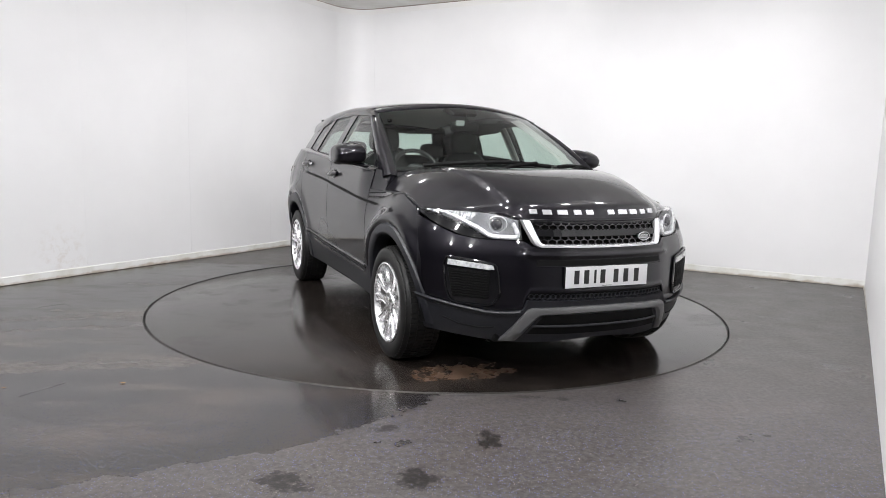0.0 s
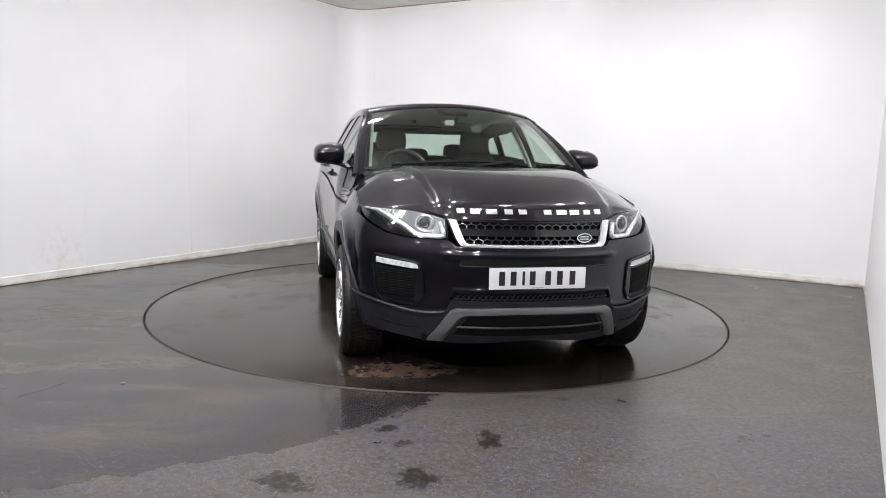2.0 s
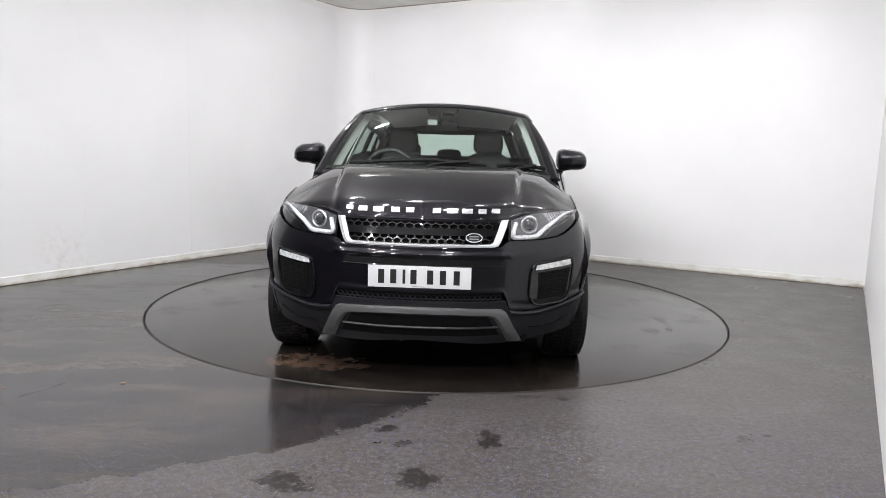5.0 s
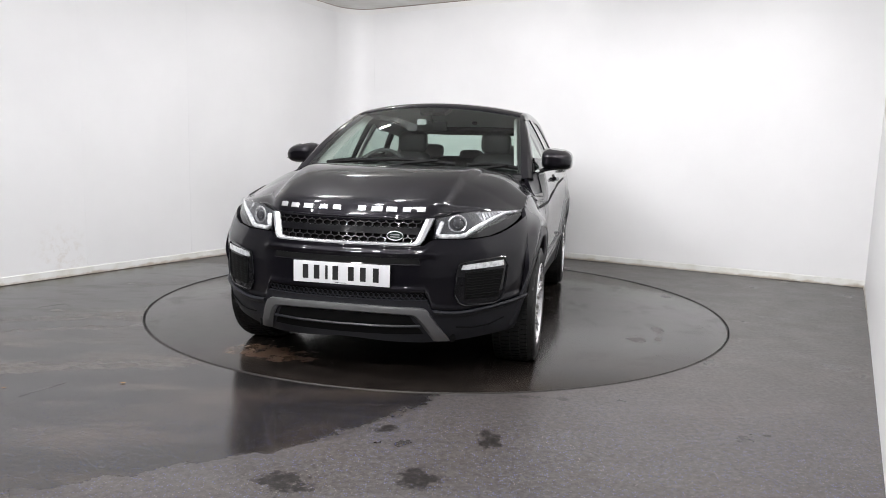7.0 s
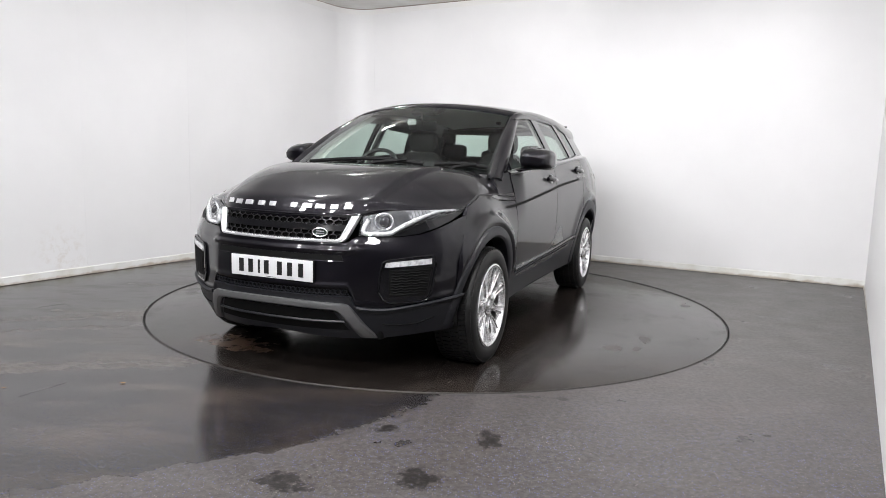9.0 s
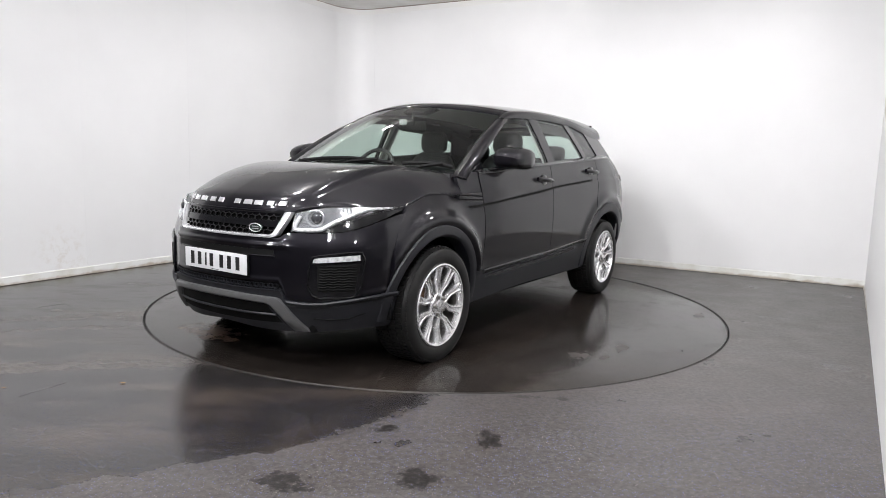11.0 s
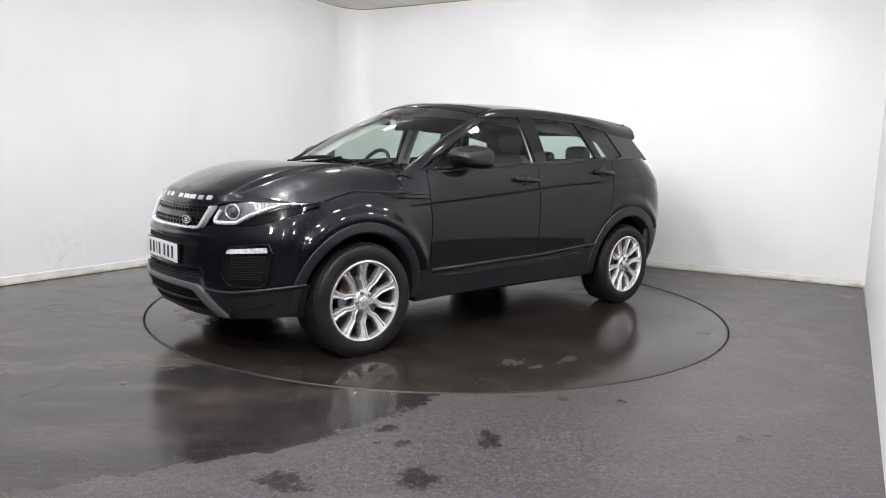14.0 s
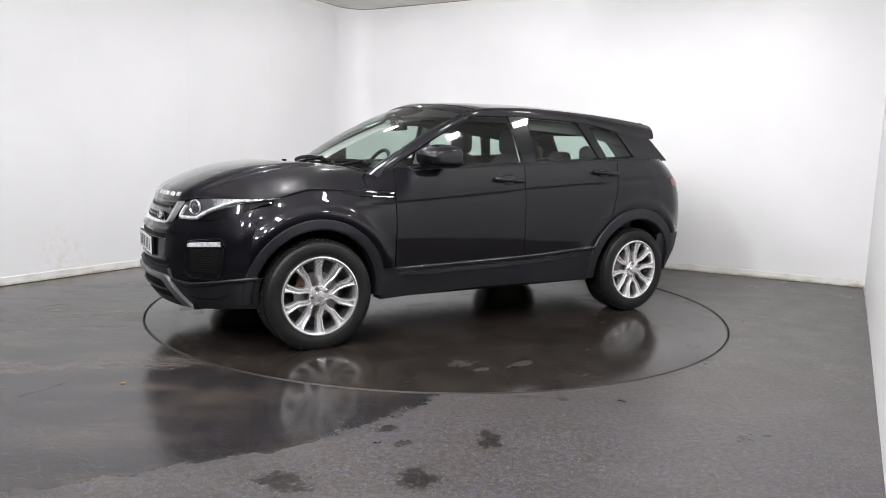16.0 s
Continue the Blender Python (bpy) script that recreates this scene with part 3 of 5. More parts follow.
def arch_z(x, cx, r, cz=HUB_Z):
    d = r * r - (x - cx) ** 2
    return cz + math.sqrt(d) if d > 0 else -1.0


ARCH_F, ARCH_R, ARCH_IN = 0.455, 0.478, 0.39
HOODSEAM = table([0.8, 1.0, 1.126, 1.35, 1.45, 1.55, 1.62, 1.75], [0.975, 0.968, 0.976, 0.984, 0.964, 0.938, 0.922, 0.895])


def panel(name, car, side, x_lo, x_hi, z_lo, z_hi, n, m, material, label="", surf=skin, out=0.0, depth=0.025):
    """A skin panel between two upright edges x(z) and two long edges z(x)."""
    rows = []
    for i in range(n):
        u = i / (n - 1)
        row = []
        for j in range(m):
            v = j / (m - 1)
            x = lerp(x_lo(0.7), x_hi(0.7), u)
            for _ in range(4):
                z = lerp(z_lo(x), z_hi(x), v)
                x = lerp(x_lo(z), x_hi(z), u)
            row.append(surf(x, z, side, out))
        rows.append(row)
    return part(name, sheet(rows, (0, -side * depth, 0)), material, car, label)


def flat(v):
    return lambda _: v


def build_sides(car):
    G = 0.003
    for side in (1, -1):
        # front wing, over the wheel arch
        bum = table([0.4, 0.62, 0.8, 0.9, 1.0], [1.75, 1.75, 1.69, 1.60, 1.55])
        panel("front_wing", car, side, flat(0.812), lambda z: bum(z) - G,
              lambda x: max(arch_z(x, AXLE, ARCH_F - 0.01), 0.47), lambda x: HOODSEAM(x) - 0.009, 60, 22, PAINT)
        # doors
        edge_b = table([0.4, 0.75, 1.0, 1.2], [-0.236, -0.226, -0.222, -0.235])
        edge_c = table([0.5, 0.68, 0.8, 0.95, 1.22], [-0.915, -0.965, -1.04, -1.09, -1.13])
        panel("front_door", car, side, lambda z: edge_b(z) + G, flat(0.805), lambda x: TRIMLINE(x) + 0.012, lambda x: BELT(x) - 0.012, 30, 22, PAINT)
        panel("rear_door", car, side, lambda z: edge_c(z) + G, lambda z: edge_b(z) - G,
              lambda x: max(TRIMLINE(x) + 0.012, arch_z(x, -AXLE, ARCH_R - 0.01)), lambda x: BELT(x) - 0.012, 30, 22, PAINT)
        # rear quarter, to the tail
        panel("rear_wing", car, side, lambda z: -1.93 + 0.15 * smooth01((z - 1.02) / 0.2), lambda z: edge_c(z) - G,
              lambda x: max(arch_z(x, -AXLE, ARCH_R - 0.01), 0.62), lambda x: BELT(x) - 0.012, 60, 24, PAINT)
        # belt moulding, black
        rows = [[skin(x, BELT(x) - 0.012, side, 0.002), skin(x, BELT(x) - 0.002, side, 0.004), upper(x, BELT(x) + 0.012, side, 0.004)] for x in span(-1.5, 0.80, 60)]
        part("belt_moulding", sheet(rows, (0, -side * 0.02, 0)), GLOSS_BLACK, car)
        # corner of the wing under the foot of the pillar
        panel("wing_corner", car, side, flat(0.806), flat(0.99), lambda x: HOODSEAM(x) - 0.012, lambda x: BELT(min(x, 0.9)) + 0.002 - 0.35 * max(x - 0.9, 0), 12, 8, PAINT, out=-0.006)
        # sill of grained plastic with its raised strip
        lo = table([-1.0, -0.7, 0.07, 0.95], [0.285, 0.285, 0.29, 0.265])
        panel("sill", car, side, flat(-0.93), flat(0.90), lo, lambda x: TRIMLINE(x) + 0.008, 50, 8, PLASTIC, "dark grained plastic sill", out=0.004, depth=0.1)
        rows = []
        for x in span(-0.72, 0.76, 50):
            z0 = TRIMLINE(x) - 0.075
            k = math.sin(math.pi * min(max((x + 0.72) / 1.48, 0), 1)) ** 0.25
            rows.append([skin(x, z0 + 0.03 - 0.018 * k, side, 0.004), skin(x, z0 + 0.03 - 0.012 * k, side, 0.014 * k + 0.003), skin(x, z0 + 0.03 + 0.012 * k, side, 0.014 * k + 0.003), skin(x, z0 + 0.03 + 0.018 * k, side, 0.004)])
        part("sill_moulding", sheet(rows, (0, -side * 0.01, 0)), SATIN, car)
        # ledge along the top of the sill, split at the door gap
        for x0, x1 in ((-0.9, -0.233), (-0.227, 0.79)):
            rows = [[skin(x, TRIMLINE(x) + 0.012, side, 0.001), skin(x, TRIMLINE(x) + 0.0085, side, 0.012), skin(x, TRIMLINE(x) + 0.003, side, 0.017), skin(x, TRIMLINE(x) - 0.006, side, 0.017), skin(x, TRIMLINE(x) - 0.022, side, 0.005)] for x in span(x0, x1, 30)]
            part("sill_ledge", sheet(rows, (0, -side * 0.008, 0)), SATIN, car)
        # arch claddings
        for cx, ro, a0, a1 in ((AXLE, ARCH_F, -7, 187), (-AXLE, ARCH_R, -7, 187)):
            rows = []
            for k in range(49):
                a = radians(lerp(a0, a1, k / 48))
                row = []
                for r, out in ((ro, 0.0), (ro - 0.006, 0.012), (ro - 0.03, 0.016), (ARCH_IN + 0.012, 0.014), (ARCH_IN, 0.004), (ARCH_IN, -0.08)):
                    x, z = cx + r * math.cos(a), HUB_Z + r * math.sin(a)
                    row.append(skin(x, max(z, 0.22), side, out))
                rows.append(row)
            bm = bmesh.new()
            grid(bm, rows)
            part("wheel_arch_cladding", bm, PLASTIC, car, "dark grained plastic arch cladding")
            # liner of the wheel well
            bm = bmesh.new()
            rows = []
            for k in range(25):
                a = radians(lerp(-6, 186, k / 24))
                rows.append([Vector((cx + (ARCH_IN + 0.02) * math.cos(a), side * y, HUB_Z + (ARCH_IN + 0.02) * math.sin(a))) for y in (0.88, 0.58)])
            vs = grid(bm, rows)
            c = bm.verts.new((cx, side * 0.58, HUB_Z))
            for i in range(24):
                bm.faces.new((vs[i][1], vs[i + 1][1], c))
            part("wheel_well_liner", bm, DARK, car)


BONNET_Z = table([1.0, 1.15, 1.3, 1.5, 1.67, 1.86, 1.98, 2.04, 2.058, 2.075, 2.1], [1.125, 1.132, 1.128, 1.108, 1.08, 1.03, 0.987, 0.962, 0.95, 0.928, 0.888])


def bonnet_point(r, v):
    """r 0 at the screen, 1 at the nose; v -1..1 across."""
    a = abs(v)
    x_in = lerp(1.10, 0.815, a ** 2.6)
    yf = a * 0.914
    x_fr = NOSE(lerp(0.885, 0.92, smooth01((yf - 0.43) / 0.15))) - DROP(yf) - 0.01 * smooth01((yf - 0.48) / 0.1)
    x = lerp(x_in, x_fr, r)
    ze = HOODSEAM(x)
    zc = max(BONNET_Z(lerp(1.0, 2.1, r)), lerp(0.888, 0.923, smooth01((yf - 0.42) / 0.16)))
    ye = half_width(min(max(x, 1.0), 1.62), ze)
    z = zc - (zc - min(ze, zc)) * a ** lerp(8.5, 3.6, r)
    # raised centre between two soft creases
    z += 0.026 * smooth01((lerp(0.69, 0.57, r) - a) / 0.03) * math.sin(math.pi * min(max((1 - r) * 1.15, 0), 1)) ** 0.7
    return Vector((x, v * ye, z))


def build_bonnet(car):
    nv, nu = 121, 44
    rows = [[bonnet_point(1 - (1 - r) ** 1.35, v) for v in span(-1, 1, nv)] for r in span(0, 1, nu)]
    bonnet = part("bonnet", sheet(rows, (0, 0, -0.02)), PAINT, car, angle=50)
    bm = bmesh.new()
    add_tube(bm, [p + Vector((-0.004, 0, -0.002)) for p in rows[-1][3:-3]], 0.0065, 8)
    part("bonnet_lip", bm, PAINT, bonnet)
    for j, side in ((0, -1), (-1, 1)):
        bm = bmesh.new()
        add_tube(bm, [r[j] + Vector((0, -side * 0.003, -0.001)) for r in rows[1:-1]], 0.006, 8)
        part("bonnet_edge", bm, PAINT, bonnet)
    # scuttle between the bonnet and the screen
    low = []
    for j, p in enumerate(rows[0]):
        u = -1 + 2 * j / (nv - 1)
        low.append([p + Vector((0.03, 0, -0.018)), p + Vector((-0.02, 0, -0.02)), screen_point(u, 0.0) + Vector((-0.01, 0, -0.004))])
    part("scuttle", sheet(low[14:-14], (0, 0, -0.02)), PLASTIC, car, "dark plastic scuttle")
    part("scuttle_end", sheet(low[:15], (0, 0, -0.02)), PAINT, car)
    part("scuttle_end", sheet(low[-15:], (0, 0, -0.02)), PAINT, car)


def screen_point(u, v):
    """Windscreen: u -1..1 across, v 0 (foot) to 1 (top)."""
    a = abs(u)
    foot = Vector((lerp(1.09, 0.925, a ** 2), u * 0.765, lerp(1.128, 1.105, a)))
    top = Vector((lerp(0.235, 0.085, a ** 2), u * 0.64, lerp(1.597, 1.54, a ** 2)))
    p = lerp(foot, top, v)
    return p + Vector((0.4, 0, 0.85)) * (0.046 * math.sin(math.pi * v) * (1 - 0.5 * a * a))


ROOF_EDGE = table([-1.78, -1.5, -1.0, -0.5, 0.0, 0.06], [1.496, 1.53, 1.563, 1.576, 1.553, 1.54])
WIN_TOP = table([-1.5, -1.34, -1.1, -0.96, -0.43, -0.2, 0.19, 0.35], [1.40, 1.425, 1.468, 1.488, 1.508, 1.505, 1.484, 1.44])


def roof_point(x, u):
    a = abs(u)
    ze = ROOF_EDGE(min(x, 0.06))
    ye = abs(upper(x, ze).y) if x < 0.06 else 0.645
    crown = 0.055 - 0.02 * smooth01((-x - 1.0) / 0.7)
    return Vector((x + (0.145 * (1 - a * a) * smooth01((x + 0.4) / 0.46)), u * ye, ze + crown * (1 - a ** 2.4)))


def build_cabin(car):
    # roof
    rows = [[roof_point(x, u) for u in span(-1, 1, 33)] for x in span(-1.72, 0.045, 40)]
    part("roof", sheet(rows, (0, 0, -0.012)), PAINT, car)
    rows = [[roof_point(x, u) - Vector((0, 0, 0.03)) for u in span(-0.97, 0.97, 21)] for x in span(-1.7, 0.0, 24)]
    bm = bmesh.new()
    grid(bm, rows)
    part("headlining", bm, LINER, car, "pale headlining")
    # windscreen
    rows = [[screen_point(u, v) for u in span(-0.985, 0.985, 33)] for v in span(0.0, 0.985, 18)]
    bm = bmesh.new()
    grid(bm, rows)
    ws = part("windscreen", bm, GLASS, car, "green-tinted windscreen")
    ws.visible_shadow = False
    # shaded top band and black frit at the foot
    rows = [[screen_point(u, v) - Vector((0.004, 0, 0.006)) for u in span(-0.985, 0.985, 25)] for v in (0.955, 0.99)]
    bm = bmesh.new()
    grid(bm, rows)
    part("frit_band", bm, DARK, ws)
    rows = [[screen_point(u, v) - Vector((0.004, 0, 0.006)) for u in span(-0.985, 0.985, 25)] for v in (0.0, 0.045)]
    bm = bmesh.new()
    grid(bm, rows)
    part("frit_band", bm, DARK, ws)
    # painted header between the glass and the roof
    rows = [[screen_point(u, v) + Vector((0.4, 0, 0.85)) * o for u in span(-0.985, 0.985, 25)] for v, o in ((0.915, 0.0015), (0.922, 0.006), (0.96, 0.007), (1.0, 0.004))]
    part("roof_header", sheet(rows, (-0.004, 0, -0.008)), PAINT, car)
    for side in (1, -1):
        # front pillar between screen and side glass
        rows = []
        for v in span(-0.07, 1, 18):
            p = screen_point(side * 0.985, v)
            q = upper(p.x - 0.075, p.z - 0.012, side, 0.0)
            k = 1 - max(v, 0) ** 3
            mid = (p + q) / 2 + Vector((0.02, side * 0.022, 0.014)) * (0.25 + 0.75 * k)
            rows.append([p, lerp(p, mid, 0.6) + Vector((0.006, side * 0.006, 0.006)) * k, mid, lerp(mid, q, 0.6) + Vector((0, side * 0.006, 0.003)) * k, q])
        part("front_pillar", sheet(rows, (-0.02, -side * 0.03, -0.01)), GLOSS_PAINT, car)
        rows = [[p + Vector((-0.035, -side * 0.02, -0.02)), p + Vector((-0.10, -side * 0.05, -0.03))] for p in (screen_point(side * 0.985, v) for v in span(0.08, 0.97, 14))]
        part("pillar_trim", sheet(rows, (-0.01, -side * 0.01, 0)), PILLAR_GREY, car, "grey inner pillar trim")
        # roof rail above the windows
        rows = []
        for x in span(-1.72, 0.19, 50):
            zt, ze = WIN_TOP(x) - 0.004, ROOF_EDGE(min(x, 0.06))
            if x > 0.03:
                ze = max(screen_point(0.985, 1 - (x - 0.03) * 0.95).z, zt + 0.01)
            a, b = upper(x, zt, side, 0.006), roof_point(min(x, 0.045), side) if x <= 0.045 else screen_point(side * 0.985, 1 - (x - 0.045) * 1.18)
            m_ = (a + b) / 2 + Vector((0, side * 0.014, 0.01))
            rows.append([a, lerp(a, m_, 0.5) + Vector((0, side * 0.004, 0)), m_, lerp(m_, b, 0.5) + Vector((0, side * 0.004, 0.003)), b])
        part("roof_rail", sheet(rows, (0, -side * 0.02, -0.01)), PAINT, car)
        # side glass and pillars as strips along the belt
        win = {"front_window": ([(0.74, 0), (-0.235, 0)], [(0.22, 1), (-0.21, 1)]),
               "rear_window": ([(-0.355, 0), (-1.0, 0)], [(-0.352, 1), (-0.86, 1)]),
               "quarter_window": ([(-1.075, 0), (-1.42, 0)], [(-0.955, 1), (-1.27, 1)])}
        for name, (bot, top) in win.items():
            rows = []
            for s in span(0, 1, 14):
                x0, x1 = lerp(bot[0][0], bot[1][0], s), lerp(top[0][0], top[1][0], s)
                row = []
                for t in span(0, 1, 10):
                    x = lerp(x0, x1, t)
                    z = lerp(BELT(x0) + 0.008, WIN_TOP(x1) + 0.004, t)
                    row.append(upper(x, z, side))
                rows.append(row)
            bm = bmesh.new()
            grid(bm, rows)
            g = part(name, bm, GLASS, car, "green-tinted side glass")
            g.visible_shadow = False
        for name, b0, b1, t0, t1 in (("centre_pillar", -0.23, -0.36, -0.205, -0.357), ("rear_pillar", -0.995, -1.08, -0.855, -0.96), ("tail_pillar", -1.415, -1.80, -1.265, -1.64)):
            rows = []
            for s in span(0, 1, 8):
                x0, x1 = lerp(b0, b1, s), lerp(t0, t1, s)
                rows.append([upper(lerp(x0, x1, t), lerp(BELT(x0) - (0.03 if name == "tail_pillar" else 0.004), WIN_TOP(x1) + 0.012, t), side, 0.005) for t in span(0, 1, 10)])
            part(name, sheet(rows, (0, -side * 0.03, 0)), GLOSS_PAINT if name == "tail_pillar" else GLOSS_BLACK, car)
        # inside: strip below the roof darkened as shade, dark trim round the tail pillar
        drop = table([-1.6, -1.3, -0.4, -0.2, 0.2], [0.09, 0.085, 0.07, 0.025, 0.015])
        rows = [[upper(x, lerp(WIN_TOP(x) - drop(x), WIN_TOP(x) + 0.01, t), side, -0.045) for t in span(0, 1, 4)] for x in span(-1.6, 0.15, 30)]
        part("roof_side_shade", sheet(rows, (0, -side * 0.015, 0)), DASH, car)
        rows = []
        for s in span(0, 1, 6):
            x0, x1 = lerp(-1.30, -1.62, s), lerp(-1.17, -1.55, s)
            rows.append([upper(lerp(x0, x1, t), lerp(BELT(x0) + 0.005, WIN_TOP(x1) - 0.02, t), side, -0.06) for t in span(0, 1, 6)])
        part("tail_pillar_trim", sheet(rows, (0, -side * 0.015, 0)), DASH, car)
        # mirror triangle at the foot of the front pillar
        rows = [[upper(x, lerp(BELT(x) - 0.004, max(BELT(x) + 0.012, 1.085 + (0.87 - x) * 0.56), t), side, 0.005) for t in span(0, 1, 5)] for x in span(0.72, 0.87, 10)]
        part("window_corner", sheet(rows, (0, -side * 0.02, 0)), GLOSS_BLACK, car)
    # tailgate: glass with its frame, spoiler
    def gate(u, z, out=0.0):
        w = lerp(0.765, 0.60, (z - 1.18) / 0.3)
        return Vector((TAIL(z) + 0.04 * u * u + 0.25 * u ** 4 - out, u * w, z))
    rows = [[gate(u, z) for u in span(-0.86, 0.86, 21)] for z in span(1.2, 1.43, 8)]
    bm = bmesh.new()
    grid(bm, rows)
    g = part("tailgate_window", bm, GLASS, car, "green-tinted tailgate glass")
    g.visible_shadow = False
    for z0, z1, u0, u1 in ((1.12, 1.205, -1, 1), (1.425, 1.475, -1, 1), (1.2, 1.43, -1.0, -0.85), (1.2, 1.43, 0.85, 1.0)):
        rows = [[gate(u, z, 0.004) for u in span(u0, u1, 12)] for z in span(z0, z1, 5)]
        part("tailgate_frame", sheet(rows, (0.03, 0, 0)), GLOSS_BLACK, car)
    rows = [[Vector((x + 0.05 * u * u, u * lerp(0.63, 0.60, (-1.7 - x) / 0.12), lerp(1.545, 1.50, (-1.66 - x) / 0.16) - 0.025 * u * u)) for u in span(-1, 1, 21)] for x in span(-1.66, -1.82, 8)]
    part("spoiler", sheet(rows, (0.01, 0, -0.022)), PAINT, car)
    bm = bmesh.new()
    add_tube(bm, [(-1.42, 0, 1.53), (-1.45, 0, 1.575), (-1.52, 0, 1.582), (-1.56, 0, 1.56)], lambda t: 0.022 * (1 - 0.6 * t) + 0.004, 10)
    part("roof_aerial", bm, GLOSS_BLACK, car, "shark-fin aerial")
    # tail below the glass
    rows = [[tail(y, z) for y in span(-0.945, 0.945, 41)] for z in span(0.62, 1.15, 14)]
    part("tailgate", sheet(rows, (0.03, 0, 0)), PAINT, car)
    rows = [[tail(y, z, 0.006) for y in span(-0.948, 0.948, 41)] for z in span(0.3, 0.62, 8)]
    part("rear_bumper", sheet(rows, (0.03, 0, 0)), PLASTIC, car, "dark plastic rear bumper")
    for side in (1, -1):
        rows = [[tail(side * y, z, 0.008) for y in span(0.62, 0.925, 14)] for z in span(1.015, 1.07, 6)]
        part("tail_lamp", sheet(rows, (0.02, 0, 0)), RED, car, "red tail lamp")


GLOSS_PAINT = PAINT


def build_underbody(car):
    for name, b in (("underbody", (-2.0, 2.0, -0.56, 0.56, 0.23, 0.42)), ("floor_pan", (-0.9, 0.88, -0.86, 0.86, 0.27, 0.36)),
                    ("engine_bay", (0.95, 1.98, -0.56, 0.56, 0.421, 0.84)), ("boot_floor", (-1.95, -1.0, -0.56, 0.56, 0.421, 0.7))):
        bm = bmesh.new()
        box(bm, *b, 0.02)
        part(name, bm, DARK, car)


RUST = mat("rusty_iron", (0.16, 0.07, 0.03), 0.8)
link(RUST, ramp(RUST, noise_at(RUST, 40, 4), [(0.35, (0.05, 0.025, 0.015)), (0.65, (0.22, 0.10, 0.04))]), princ(RUST)["Base Color"])
# metal of the wheel barrel, darkened for the shade behind the spokes
BARREL = mat("shade_toned_metal", (0.11, 0.105, 0.10), 0.45, 0.6)


def build_wheel(car):
    """One wheel, its outer face to +y, axle through the origin."""
    bm = bmesh.new()
    def ring(bm, prof, n=64):
        grid(bm, [[Vector((r * math.cos(a), y, r * math.sin(a))) for r, y in prof] for a in (2 * math.pi * k / n for k in range(n))], closed_u=True)
    ring(bm, [(0.231, -0.03), (0.234, -0.004), (0.240, 0.012), (0.2485, 0.015), (0.2565, 0.012), (0.258, 0.004), (0.252, -0.005), (0.236, -0.012)])
    sec = {1: [], -1: []}
    for off in (1, -1):
        for q in span(0, 1, 22):
            r = lerp(0.05, 0.243, q)
            ang = off * radians(lerp(8, 19.5, smooth01((r - 0.07) / 0.075)) - 1.7 * max(q - 0.5, 0) / 0.5)
            w = lerp(0.018, 0.027, q) + 0.010 * (max(q - 0.72, 0) / 0.28) ** 1.5
            y = lerp(-0.010, 0.008, q) - 0.006 * math.sin(math.pi * q)
            c, t = Vector((-math.sin(ang), 0, math.cos(ang))), Vector((-math.cos(ang), 0, -math.sin(ang)))
            prof = ((-w, -0.05), (-w, -0.012), (-w * 0.8, -0.001), (-w * 0.5, -0.0005), (-w * 0.25, -0.006), (w * 0.25, -0.006), (w * 0.5, -0.0005), (w * 0.8, -0.001), (w, -0.012), (w, -0.05))
            sec[off].append([c * r + t * p + Vector((0, y + dy, 0)) for p, dy in prof])
    ring(bm, [(0.0705, -0.04), (0.0705, -0.014), (0.064, -0.006), (0.05, -0.004), (0.035, -0.004), (0.034, -0.01)], 32)
    wheel = part("wheel", bm, ALLOY, car, "silver alloy wheel with five pairs of spokes", 40)
    for off in (1, -1):
        bm = bmesh.new()
        grid(bm, sec[off])
        spoke = part("spoke", bm, ALLOY, wheel)
        for k in range(1, 5):
            twin = new("spoke", spoke.data)
            twin.parent = wheel
            twin.matrix_basis = pose(0, 0, 0, 0, 72 * k, 0)
    bm = bmesh.new()
    prof = [(0.236, -0.19), (0.262, -0.232), (0.30, -0.243), (0.335, -0.235), (0.3525, -0.21), (0.3565, -0.16), (0.3575, -0.11), (0.3565, -0.06), (0.3525, -0.012), (0.343, 0.006), (0.325, 0.0145), (0.30, 0.0165), (0.275, 0.014), (0.262, 0.008), (0.254, -0.002), (0.24, -0.02)]
    ring(bm, prof, 80)
    tyre = part("tyre", bm, RUBBER, wheel, "black rubber tyre", 60)
    # tread blocks and sidewall ribs
    bm = bmesh.new()
    for k in range(72):
        a = 2 * math.pi * k / 72
        m_ = Matrix.Rotation(-a, 4, "Y")
        for y0, y1, sh in ((-0.224, -0.186, 0.0), (-0.178, -0.128, 0.4), (-0.12, -0.072, 0.1), (-0.064, -0.026, 0.6), (-0.018, 0.004, 0.2)):
            r = 0.3585 if -0.2 < y0 < -0.05 else 0.3545 if y0 < -0.2 or y0 < -0.03 else 0.3465
            v = box(bm, r - 0.008, r + 0.0035, y0, y1, -0.0115, 0.0115, 0, m_ @ Matrix.Rotation(sh * 2 * math.pi / 72, 4, "Y"))
    part("tread", bm, RUBBER, tyre)
    bm = bmesh.new()
    ring(bm, [(0.05, -0.07), (0.15, -0.07), (0.15, -0.09)], 40)
    part("brake_disc", bm, STEEL, wheel, "steel brake disc")
    bm = bmesh.new()
    bean(bm, (0.112, -0.075, 0.06), 0.042, 0.02, 0.035, 3.5, 16, 8)
    part("brake_caliper", bm, RUST, wheel, "rusty brake caliper")
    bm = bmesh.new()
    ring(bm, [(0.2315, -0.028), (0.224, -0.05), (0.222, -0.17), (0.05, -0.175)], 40)
